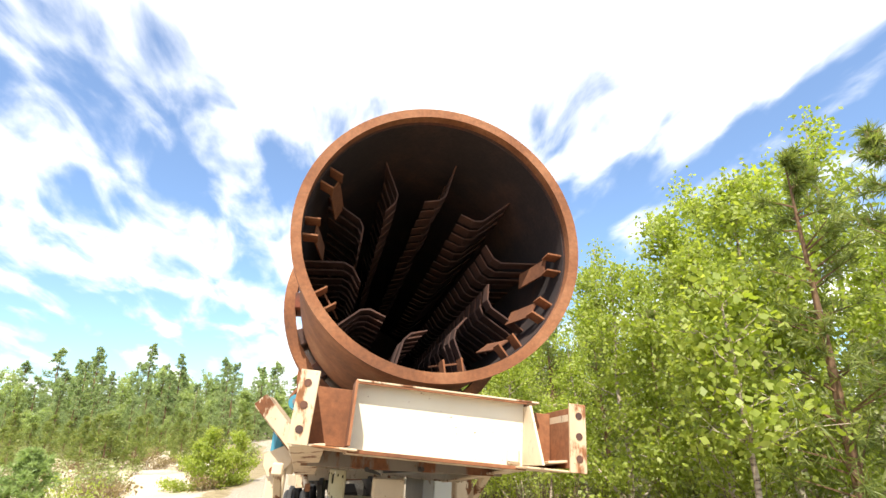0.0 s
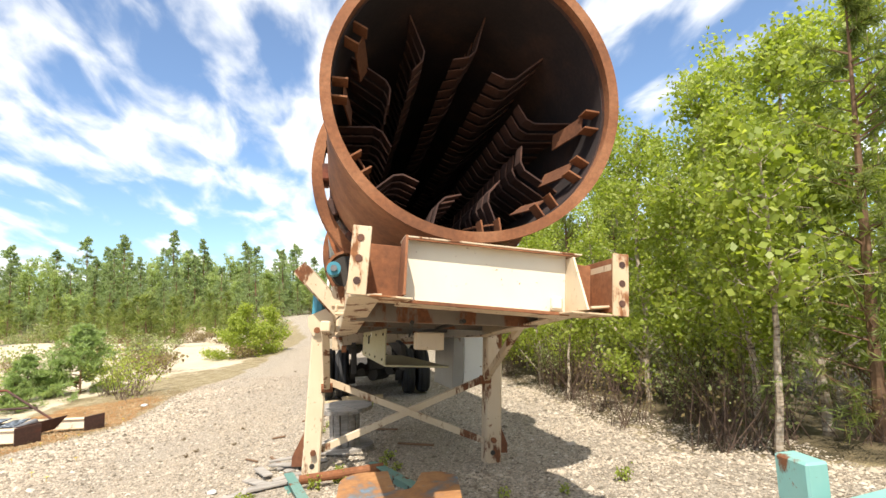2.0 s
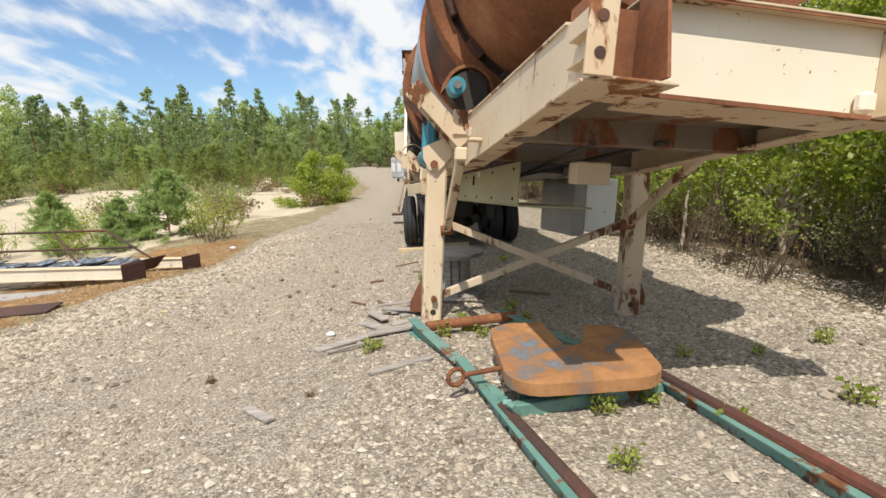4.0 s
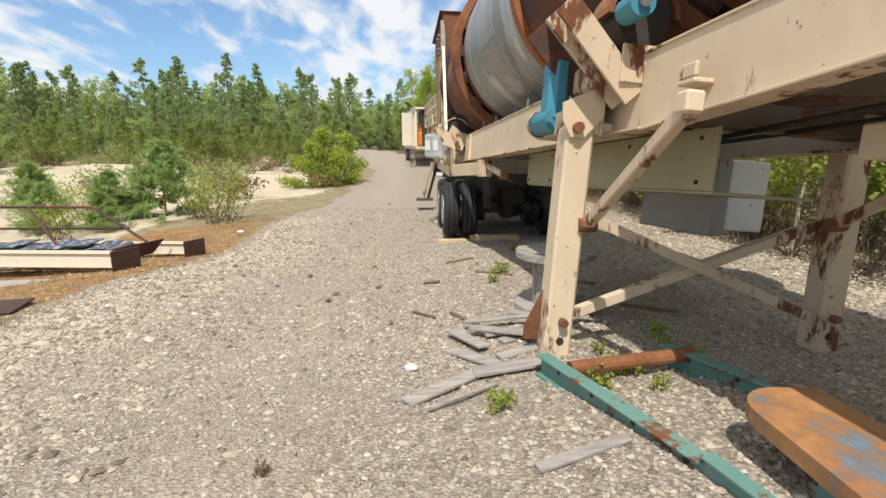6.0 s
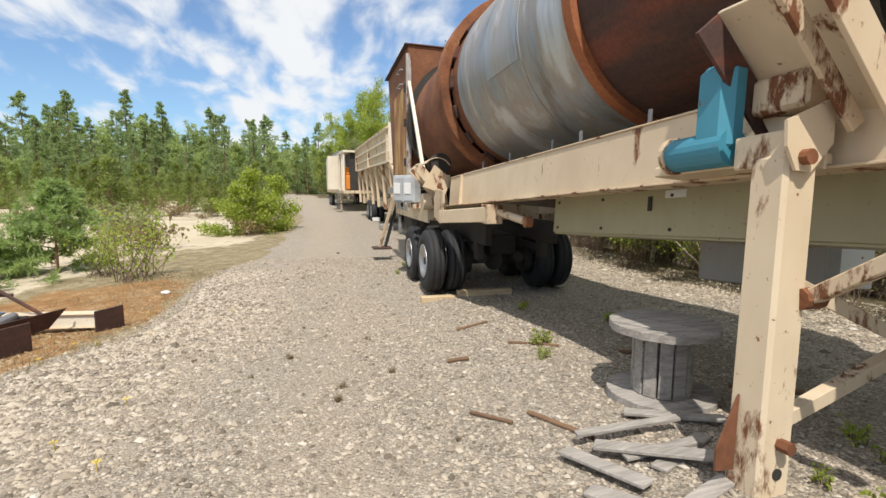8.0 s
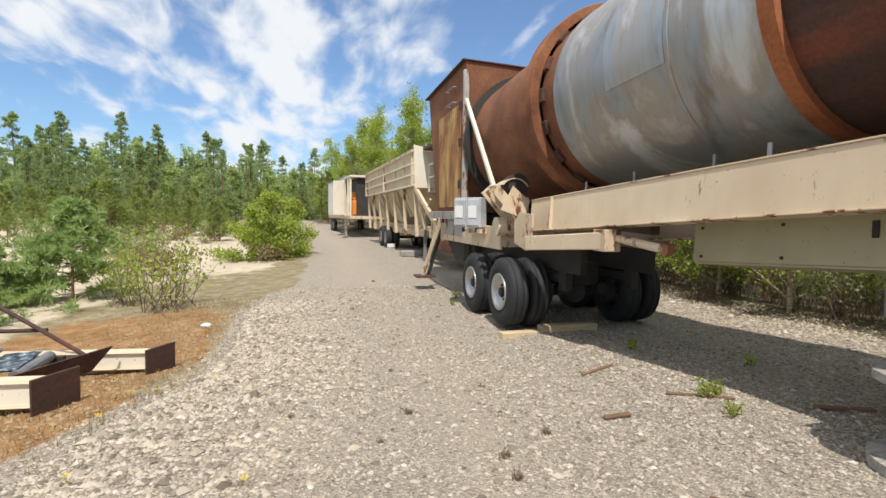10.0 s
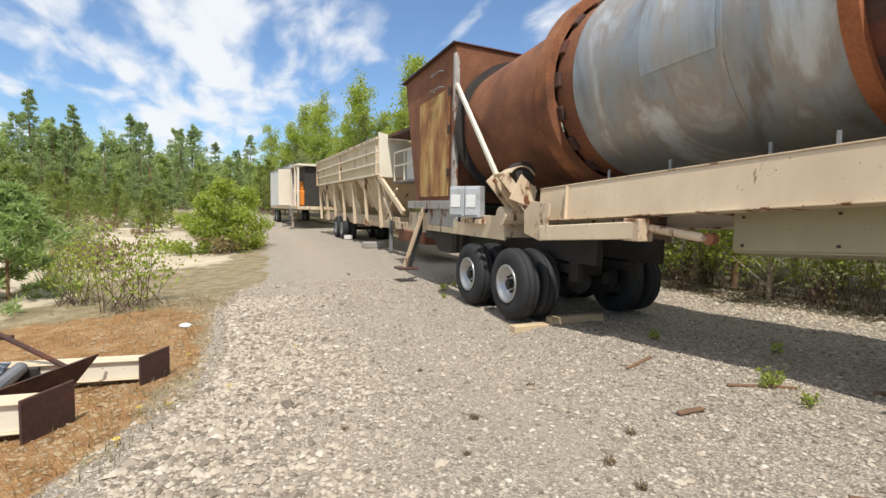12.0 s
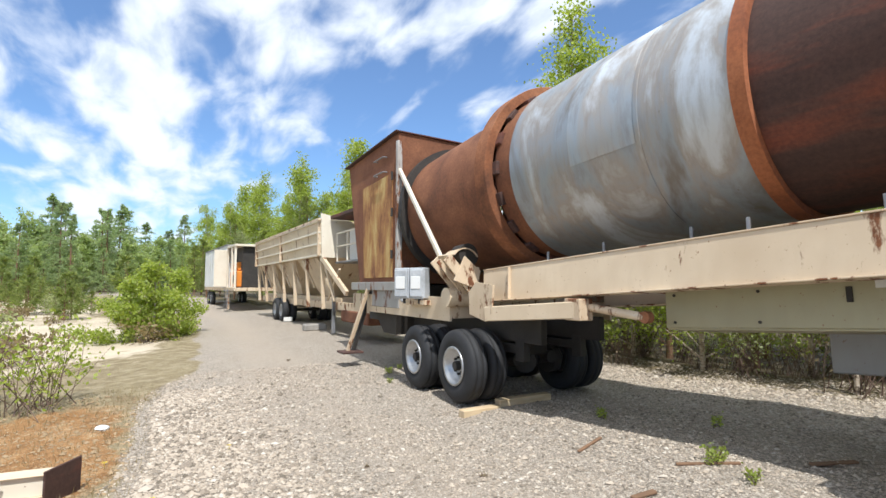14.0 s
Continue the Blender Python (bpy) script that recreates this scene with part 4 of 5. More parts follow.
part("diagonal", beam(B(), F2 @ Vector((0.0, 0.0, 2.3)), F2 @ Vector((0.15, -2.0, 1.15)), 0.10, 0.16, 0.006), CREAM_WORN, feed)
part("diagonal", beam(B(), F2 @ Vector((0.05, -0.1, 2.2)), F2 @ Vector((0.15, -0.9, 0.9)), 0.08, 0.08, 0.006), CREAM_WORN, feed)
part("diagonal", beam(B(), F2 @ Vector((0.3, -0.9, 1.9)), F2 @ Vector((0.3, 0.3, 0.9)), 0.06, 0.06, 0.006), CREAM, feed)
for x in (0.3, 1.8):
    part("frame_rail", box(B(), (x, -4.5, 0.62), (x + 0.12, L2 + 0.2, 0.86), F2, 0.006), CREAM_WORN, feed)
part("conveyor_bed", box(B(), (0.5, -0.5, 0.70), (1.7, L2, 0.98), F2, 0.01), CREAM, feed)
part("tow_plate", box(B(), (0.25, -3.4, 0.30), (1.9, -1.2, 0.64), F2, 0.03), RUST_RED, feed, "rusty towing hitch housing")
part("landing_leg", beam(B(), F2 @ Vector((0.22, -0.6, 1.0)), F2 @ Vector((0.22, -0.6, -0.12)), 0.10, 0.10, 0.006), STEEL, feed)
for y in (5.8, 7.0):
    for x in (0.15, 0.47, 1.75, 2.07):
        wheel_far(feed, F2, x, y, g2 + 0.49)
part("axle", tube(B(), F2 @ Vector((0.3, 5.8, g2 + 0.49)), F2 @ Vector((1.9, 5.8, g2 + 0.49)), 0.07, seg=10), DARK, feed)
part("mud_flap", box(B(), (0.0, 5.15, g2 + 0.05), (0.36, 5.18, g2 + 0.22), F2, 0.004), WHITE_PAINT, feed, "white reflector board")
# service platform at the front
plat = part("platform", box(B(), (0.35, -2.3, 2.1), (2.2, -0.3, 2.16), F2, 0.005), STEEL, feed)
for y in (-2.25, -1.3, -0.35):
    part("rail_post", beam(B(), F2 @ Vector((0.4, y, 2.16)), F2 @ Vector((0.4, y, 3.1)), 0.05, 0.05), CREAM_PALE, plat)
for z in (2.65, 3.08):
    part("handrail", beam(B(), F2 @ Vector((0.4, -2.3, z)), F2 @ Vector((0.4, -0.3, z)), 0.05, 0.05), CREAM_PALE, plat)
part("machine_housing", box(B(), (0.75, -2.2, 2.18), (2.1, -0.5, 3.25), F2, 0.03), WHITE_PAINT, feed)
part("roof", box(B(), (0.2, -2.8, 3.55), (2.5, -0.2, 3.66), F2, 0.01), RUST_BROWN, feed, "rusty roof sheet")
log = thing("concrete_block", (0.02, 23.3, height(0.02, 23.3)), "grey weathered block lying on gravel", "block")
part("block", box(B(), (-0.35, 23.15, height(0, 23.3) - 0.03), (0.45, 23.5, height(0, 23.3) + 0.22), None, 0.05), STONE, log)

F3 = far_frame(-0.95, 37.5, -1.75, 49.5)
g3 = height(0.2, 42)
cont = thing("box_trailer", (0.5, 44, g3), "white box trailer with an open orange generator bay", "trailer")
body = part("body", box(B(), (0, 2.6, 1.25), (2.5, 11.6, 3.95), F3, 0.04), WHITE_PAINT, cont, "white panelled box body")
for k in range(10):
    part("panel_rib", box(B(), (-0.015, 2.7 + k * 0.98, 1.3), (0.0, 2.75 + k * 0.98, 3.9), F3, 0.003), WHITE_PAINT, body)
part("roof_edge", box(B(), (-0.04, 2.55, 3.9), (2.54, 11.65, 3.98), F3, 0.01), STEEL, body)
part("floor_frame", box(B(), (0.0, 0.0, 1.05), (2.5, 11.6, 1.25), F3, 0.01), CREAM_WORN, cont)
part("bay_wall", box(B(), (0.5, 0.2, 1.25), (2.45, 2.6, 3.7), F3, 0.02), DARK, cont, "dark open machine bay")
part("bay_roof", box(B(), (0.0, -0.05, 3.72), (2.5, 2.62, 3.85), F3, 0.01), CREAM_PALE, cont)
for y in (0.05, 1.0, 2.45):
    part("bay_post", box(B(), (0.0, y, 1.25), (0.12, y + 0.1, 3.72), F3, 0.008), CREAM_PALE, cont)
eng = part("generator", box(B(), (0.12, 0.45, 1.30), (0.9, 2.0, 2.25), F3, 0.06), ORANGE_PAINT, cont, "orange generator set")
part("generator_top", box(B(), (0.2, 0.7, 2.25), (0.8, 1.5, 2.8), F3, 0.08), ORANGE_PAINT, eng)
part("generator_grille", box(B(), (0.105, 0.8, 1.5), (0.12, 1.6, 2.0), F3, 0.004), DARK, eng)
part("door", box(B(), (-0.75, 2.4, 1.3), (-0.0, 2.44, 3.6), F3, 0.01), CREAM_PALE, cont, "cream door standing open")
lad = part("steps", box(B(), (-0.32, 0.30, 0.10 + g3), (-0.28, 0.34, 1.2), F3, 0.003), STEEL, cont, "grey metal access steps")
part("stringer", box(B(), (-0.32, 1.06, 0.10 + g3), (-0.28, 1.10, 1.2), F3, 0.003), STEEL, lad)
for k in range(5):
    part("tread", box(B(), (-0.42, 0.34, 0.28 + g3 + k * 0.21), (-0.12, 1.06, 0.31 + g3 + k * 0.21), F3, 0.003), STEEL, lad)
for y in (8.6, 9.8):
    for x in (0.15, 2.3):
        wheel_far(cont, F3, x, y, g3 + 0.49)
part("leg", beam(B(), F3 @ Vector((0.1, 2.2, 1.1)), F3 @ Vector((0.1, 2.2, g3 - 0.05)), 0.12, 0.12), CREAM_WORN, cont)

# ---- teal dolly frame at the front ----
dolly = thing("dolly_frame", (0.1, 3.9, height(0.1, 3.9)), "turquoise steel dolly frame with a rusted coupling plate, lying on gravel", "dolly")


def c_rail(a, b, name, h=0.13, w=0.07):
    m, n = between(a, b)
    bm = B()
    box(bm, (0, -0.006, -h / 2), (n, 0.006, h / 2), m, 0.002)
    box(bm, (0, -w / 2, h / 2), (n, w / 2, h / 2 + 0.012), m, 0.002)
    box(bm, (0, -w / 2, -h / 2 - 0.012), (n, w / 2, -h / 2), m, 0.002)
    rail = part(name, bm, DOLLY_TEAL, dolly, "flaking turquoise steel rail")
    k = 0
    while 0.2 + k * 0.32 < n:
        part("hole", tube(B(), m @ Vector((0.2 + k * 0.32, -0.009, 0.02)), m @ Vector((0.2 + k * 0.32, 0.009, 0.02)), 0.016, seg=10), DARK, rail)
        k += 1
    return rail


c_rail((-0.92, 5.50, 0.14), (-0.60, 4.3, 0.21), "side_rail", 0.11, 0.09)
c_rail((-0.60, 4.3, 0.21), (-0.02, 1.5, 0.25), "side_rail", 0.17)
c_rail((-0.08, 5.60, 0.14), (0.52, 4.05, 0.20), "side_rail", 0.11, 0.09)
c_rail((0.52, 4.05, 0.20), (1.03, 1.5, 0.25), "side_rail", 0.17)
part("rail_tube", tube(B(), (0.58, 3.86, 0.30), (1.08, 1.6, 0.36), 0.035, seg=10), RUST_BROWN, dolly, "rusty tube along the rail")
part("rail_tube", tube(B(), (-0.44, 3.60, 0.30), (0.03, 1.6, 0.35), 0.035, seg=10), RUST_BROWN, dolly)
part("front_cross", beam(B(), (-0.47, 3.60, 0.27), (0.60, 3.80, 0.25), 0.06, 0.08), DOLLY_TEAL, dolly)
part("cross_tube", tube(B(), (-0.80, 5.33, 0.18), (0.02, 5.45, 0.19), 0.045, seg=12), RUST, dolly, "rusty cross tube")
outline = []
for cx, cy, a0, a1 in ((0.28, 3.74, -90, 0), (0.34, 4.20, 0, 80)):
    outline += [(cx + 0.20 * math.cos(radians(a)), cy + 0.20 * math.sin(radians(a))) for a in range(a0, a1 + 1, 16)]
outline += [(0.27, 4.40), (0.19, 4.16), (0.15, 4.08), (0.09, 4.05), (0.03, 4.08), (0.02, 4.18), (0.00, 4.52)]
for cx, cy, a0, a1 in ((-0.20, 4.34, 90, 180), (-0.22, 3.74, 180, 270)):
    outline += [(cx + 0.20 * math.cos(radians(a)), cy + 0.20 * math.sin(radians(a))) for a in range(a0, a1 + 1, 15)]
bm = slab(B(), outline, 0.07, pose(0.02, 0, 0.375, 0, 0, 0))
bmesh.ops.triangulate(bm, faces=[f for f in bm.faces if len(f.verts) > 4])
plate = part("coupling_plate", bm, FIFTH, dolly, "orange rusted blue fifth-wheel plate")
part("jaw", tube(B(), (0.11, 4.00, 0.33), (0.11, 4.00, 0.40), 0.085, seg=18), DARK, plate)
for x in (-0.26, 0.36):
    part("plate_foot", box(B(), (x - 0.06, 3.75, 0.22), (x + 0.06, 4.1, 0.38), None, 0.01), DOLLY_TEAL, dolly)
part("release_rod", tube(B(), (-0.62, 3.82, 0.40), (-0.25, 3.88, 0.42), 0.016, seg=8), RUST, dolly)
bm = B()
for k in range(12):
    a, b = 2 * math.pi * k / 12, 2 * math.pi * (k + 1) / 12
    tube(bm, (-0.67 + 0.05 * math.cos(a), 3.82 + 0.02 * math.cos(a), 0.39 + 0.05 * math.sin(a)), (-0.67 + 0.05 * math.cos(b), 3.82 + 0.02 * math.cos(b), 0.39 + 0.05 * math.sin(b)), 0.014, seg=6)
part("pull_ring", bm, RUST, dolly)
bm = B()
for k in range(5):
    beam(bm, (-0.5 + 0.03 * k, 3.9 - 0.1 * k, 0.30 + 0.02 * (k % 2)), (-0.42, 3.8 - 0.08 * k, 0.26 + 0.03 * k), 0.05, 0.03, 0.004)
part("latch_linkage", bm, DOLLY_TEAL, dolly)
# tall end frame, close by the walker
gate = thing("end_frame", (0.3, 1.08, height(0.3, 1.08)), "tall turquoise end frame with peeling paint", "frame")
for x, y, zt in ((-0.015, 1.115, 1.39), (1.0, 1.36, 1.39)):
    part("post", box(B(), (x - 0.035, y - 0.055, height(x, y) - 0.02), (x + 0.035, y + 0.055, zt), None, 0.006), TEAL, gate, "peeling turquoise post")
part("top_rail", beam(B(), (0.022, 1.08, 1.25), (1.0, 1.255, 1.25), 0.05, 0.10, 0.006), TEAL, gate, "rusty turquoise top rail")
part("top_rail", beam(B(), (1.005, 1.256, 1.25), (1.9, 1.41, 1.25), 0.05, 0.10, 0.006), TEAL, gate)

# ---- cable reel and boards by the leg ----
rx, ry = -0.40, 6.98
rz = height(rx, ry)
reel = thing("cable_reel", (rx, ry, rz), "weathered grey wooden cable reel standing upright", "cable reel")
for z0, z1, n in ((0.0, 0.06, "bottom_disc"), (0.50, 0.55, "top_disc")):
    for k in range(6):
        x0, x1 = -0.36 + 0.12 * k, -0.36 + 0.12 * (k + 1) - 0.006
        pts = []
        for x in np.linspace(x0, x1, 4):
            pts.append((x, -math.sqrt(max(0.0, 0.36 ** 2 - x * x))))
        for x in np.linspace(x1, x0, 4):
            pts.append((x, math.sqrt(max(0.0, 0.36 ** 2 - x * x))))
        keep = [pts[0]]
        for p in pts[1:]:
            if math.dist(p, keep[-1]) > 1e-4 and math.dist(p, keep[0]) > 1e-4:
                keep.append(p)
        part("plank", slab(B(), keep, z1 - z0, pose(rx, ry, rz + z0 + rnd.uniform(-0.006, 0.006), 0, 0, 30)), OLD_WOOD, reel)
for k in range(12):
    a = 30 * k
    part("stave", box(B(), (0.17, -0.042, 0.06), (0.195, 0.042, 0.50), pose(rx, ry, rz, 0, 0, a), 0.004), OLD_WOOD, reel)


def board(a, b, w, t=0.022, mat=OLD_WOOD, label="weathered grey board lying on gravel", grp="loose boards", z=None, tilt=0.0):
    za, zb = height(*a), height(*b)
    off = (z or 0.0) + t / 2 + 0.008
    ob = part("board", box(B(), (0, -w / 2, -t / 2), (math.dist(a, b), w / 2, t / 2), between((*a, za + off), (*b, zb + off + tilt))[0], 0.004), mat, None)
    return tagged(ob, label, "board", grp)


BOARDS = [((-1.40, 6.50), (-1.20, 6.02), 0.10, 0.03), ((-1.28, 6.58), (-0.66, 6.48), 0.06, 0.06), ((-1.24, 6.45), (-0.78, 6.05), 0.10, 0.05),
          ((-1.45, 6.15), (-1.16, 5.72), 0.11, 0.0), ((-1.77, 5.27), (-1.30, 5.64), 0.10, 0.0), ((-1.34, 5.60), (-0.80, 5.62), 0.12, 0.02),
          ((-1.13, 5.84), (-0.82, 5.94), 0.09, 0.0), ((-1.15, 6.30), (-0.70, 6.28), 0.07, 0.02), ((-1.05, 6.15), (-0.60, 6.35), 0.09, 0.0),
          ((-1.65, 5.14), (-1.22, 5.42), 0.03, 0.0), ((-1.96, 4.03), (-1.76, 3.84), 0.06, 0.0), ((-0.85, 6.75), (-0.35, 6.45), 0.08, 0.02)]
for a, b, w, z in BOARDS:
    board(a, b, w, z=z)
board((-1.23, 4.45), (-0.78, 4.58), 0.06, 0.02)
for a, b, w in (((-0.05, 8.0), (0.35, 7.85), 0.05), ((-1.35, 7.1), (-1.15, 6.6), 0.035), ((0.3, 7.1), (0.75, 6.85), 0.05), ((-1.2, 9.4), (-0.8, 9.5), 0.03), ((-1.7, 7.3), (-1.5, 7.0), 0.025), ((-0.9, 8.6), (-0.5, 8.3), 0.03), ((-1.55, 8.5), (-1.35, 8.45), 0.05)):
    board(a, b, w, 0.02, BARK_PINE, "dark stick lying on gravel", "sticks")
for (x0, x1, y) in ((-1.18, -0.60, 11.52), (-0.58, 0.32, 11.55)):
    z = height(x0, y)
    tagged(part("wheel_chock", box(B(), (x0, y - 0.07, z - 0.02), (x1, y + 0.07, z + 0.10), None, 0.008), PALE_WOOD, None), "pale sawn timber chock before the tyre", "chock", "wheel chocks")

# ---- scrap on the left verge ----
def timber(a, b, w, h, end_size, label):
    """A pale beam with a rusty plate on its end."""
    z0 = height(*b) + 0.05
    t = thing("scrap_beam", (*b, height(*b)), label, "beam", "scrap beams")
    m, n = between((*a, z0 + h / 2 + 0.03), (*b, z0 + h / 2))
    part("beam", box(B(), (0, -w / 2, -h / 2), (n, w / 2, h / 2), m, 0.008), CREAM_PALE, t)
    part("end_plate", box(B(), (0.03, -end_size / 2, -h / 2 - 0.10), (0.05, end_size / 2, h / 2 + 0.06), m @ pose(n, 0, 0, 0, 0, -24), 0.006), RUST_BROWN, t, "brown rusty end plate")
    for s in (-1, 1):
        part("flange", box(B(), (0, -w / 2 - 0.03, s * h / 2 - 0.005), (n, w / 2 + 0.03, s * h / 2 + 0.005), m, 0.002), CREAM, t)
    part("bearer", box(B(), (n * 0.25, -0.25, -h / 2 - 0.11), (n * 0.25 + 0.1, 0.25, -h / 2 - 0.01), m, 0.006), DARK, t)
    return t


timber((-9.6, 11.6), (-5.33, 11.14), 0.12, 0.17, 0.40, "cream steel beam with a rusty end plate on the verge")
timber((-10.0, 10.35), (-5.82, 9.98), 0.14, 0.20, 0.42, "long cream steel beam with a rusty end plate")
cv = thing("conveyor_section", (-8.0, 10.7, height(-8, 10.7)), "black belt conveyor section with rollers and a bent rail", "conveyor")
zc = height(-7.5, 10.7) + 0.27
for y in (10.35, 11.05):
    part("side_channel", box(B(), (-10.5, y - 0.03, zc - 0.08), (-6.15, y + 0.03, zc + 0.05), pose(0, 0, 0, 0, 0, 0), 0.004), DARK, cv)
for k in range(14):
    x = -10.3 + k * 0.31
    part("roller", tube(B(), (x, 10.38, zc + 0.05), (x, 11.02, zc + 0.05 + 0.01 * (k % 2)), 0.055, seg=12), STEEL, cv, "grey conveyor roller")
bk = Nodes("torn_blue_black_belt_glints", 0.35)
lump = bk.noise(13, 5, None, 0.7)
# the pale stops paint white reflections into the blue-black belt colour
belt_mat = bk.done(bk.ramp(lump, [(0.42, (0.02, 0.024, 0.03)), (0.54, (0.12, 0.15, 0.20)), (0.62, (0.50, 0.54, 0.60))]), lump, 1.0, 0.04)
for k in range(13):
    x = -10.4 + k * 0.33
    part("belt_piece", box(B(), (-0.15, -0.28, 0), (0.15, 0.28, 0.02), pose(x, 10.7, zc + 0.10 + 0.02 * (k % 3), rnd.uniform(-4, 4), rnd.uniform(-7, 7), rnd.uniform(-6, 6)), 0.004), belt_mat, cv, "torn dark belt piece with painted-on pale reflections")
part("end_tray", hull(B(), [(-6.30, 10.2, zc - 0.12), (-5.88, 10.9, zc - 0.08), (-5.86, 10.89, zc - 0.08), (-6.28, 10.19, zc - 0.12)], [(-6.28, 10.2, zc + 0.10), (-5.72, 11.0, zc + 0.14), (-5.70, 10.99, zc + 0.14), (-6.26, 10.19, zc + 0.10)]), RUST_INNER, cv, "dark rusty end tray")
for p, q in (((-5.95, 11.1, zc), (-7.0, 11.4, zc + 0.62)), ((-7.0, 11.4, zc + 0.62), (-10.6, 11.5, zc + 0.66)), ((-6.4, 11.3, zc + 0.27), (-10.6, 11.45, zc + 0.30)), ((-6.9, 10.4, zc + 0.0), (-8.0, 11.4, zc + 0.62))):
    part("handrail", tube(B(), p, q, 0.022, seg=8), RUST_BROWN, cv, "thin rusty rail")
for x, y, a, lw in ((-6.3, 7.75, 12, (1.2, 0.5)), (-7.6, 9.3, 4, (2.2, 0.45))):
    z = height(x, y)
    tagged(part("steel_sheet", box(B(), (-lw[0] / 2, -lw[1] / 2, 0.03), (lw[0] / 2, lw[1] / 2, 0.05), pose(x, y, z, 0, 0, a), 0.003), GREY_PAINT if y > 8 else RUST_BROWN, None), "flat rusty steel sheet lying on moss", "sheet")
for x, y, s in ((-1.74, 5.86, 0.05), (-5.2, 13.2, 0.08)):
    bm = B()
    bmesh.ops.create_icosphere(bm, subdivisions=2, radius=s)
    for v in bm.verts:
        v.co *= 1 + 0.35 * noise.noise(v.co * 14 + Vector((x, y, 0)))
        v.co.z *= 0.4
    bm.transform(pose(x, y, height(x, y) + 0.02, 0, 0, 40))
    tagged(part("litter", bm, LITTER, None), "white scrap of litter on the ground", "litter", "litter")

# ---- plants ----


def quad(vs, fs, c, u, v):
    n = len(vs)
    vs += [c - u * 0.5, c + v * 0.38, c + u * 0.55, c - v * 0.38]
    fs.append((n, n + 1, n + 2, n + 3))


def mesh_ob(name, vs, fs, mat, parent):
    me = bpy.data.meshes.new(name)
    me.from_pydata([tuple(v) for v in vs], [], fs)
    me.materials.append(mat)
    ob = new(name, me)
    ob.parent = parent
    return ob


def stick(vs, fs, a, b, r0, r1, seg=5):
    a, b = Vector(a), Vector(b)
    d = (b - a).normalized()
    s = d.orthogonal().normalized()
    t = d.cross(s)
    n = len(vs)
    for p, r in ((a, r0), (b, r1)):
        vs += [p + (s * math.cos(2 * math.pi * i / seg) + t * math.sin(2 * math.pi * i / seg)) * r for i in range(seg)]
    for i in range(seg):
        j = (i + 1) % seg
        fs.append((n + i, n + j, n + seg + j, n + seg + i))


def rvec(r, s=1.0):
    return Vector((r.gauss(0, s), r.gauss(0, s), r.gauss(0, s)))


def birch(name, h, leaves, size, seed, label, low=0.12, mat=None, spread_k=0.20, bark=None, cat="tree"):
    r = random.Random(seed)
    ob = tagged(new(name), label, cat)
    tv, tf, lv, lf = [], [], [], []
    pts = [Vector((0, 0, -0.25))]
    lean = Vector((r.gauss(0, 0.03), r.gauss(0, 0.03), 0))
    n = 9
    for i in range(n):
        pts.append(pts[-1] + Vector((0, 0, h / n)) + lean * h / n + Vector((r.gauss(0, 0.02), r.gauss(0, 0.02), 0)) * h / 3)
    rad = lambda f: 0.011 * h * (1 - f) ** 0.9 + 0.006
    for i in range(n):
        stick(tv, tf, pts[i], pts[i + 1], rad(i / n), rad((i + 1) / n), 7)
    limbs = []
    for k in range(int(16 + h * 3.2)):
        f = low + (0.97 - low) * r.random() ** 0.85
        i = min(n - 1, int(f * n))
        base = pts[i].lerp(pts[i + 1], f * n - i)
        a = r.uniform(0, 2 * math.pi)
        ln = h * spread_k * (1.08 - f) ** 0.7 * r.uniform(0.55, 1.2)
        tip = base + Vector((math.cos(a) * ln, math.sin(a) * ln, ln * r.uniform(0.25, 0.95)))
        stick(tv, tf, base, tip, rad(f) * 0.4 + 0.003, 0.003, 4)
        limbs.append((base, tip, ln))
        for _ in range(3):
            b2 = base.lerp(tip, r.uniform(0.35, 0.95))
            t2 = b2 + rvec(r, 0.22 * ln + 0.04) + Vector((0, 0, 0.02))
            stick(tv, tf, b2, t2, 0.005, 0.002, 3)
            limbs.append((b2, t2, ln * 0.5))
    weights = [l[2] + 0.08 for l in limbs]
    for b, t, ln in r.choices(limbs, weights, k=leaves):
        c = b.lerp(t, r.uniform(0.25, 1.12)) + rvec(r, 0.045 * h ** 0.5 + 0.05 * ln)
        u = rvec(r).normalized()
        v = u.cross(rvec(r)).normalized()
        s = size * r.uniform(0.6, 1.3)
        quad(lv, lf, c, u * s, v * s)
    mesh_ob("trunk", tv, tf, bark or BARK_BIRCH, ob)
    mesh_ob("crown", lv, lf, mat or BIRCH_LEAF, ob)
    return ob


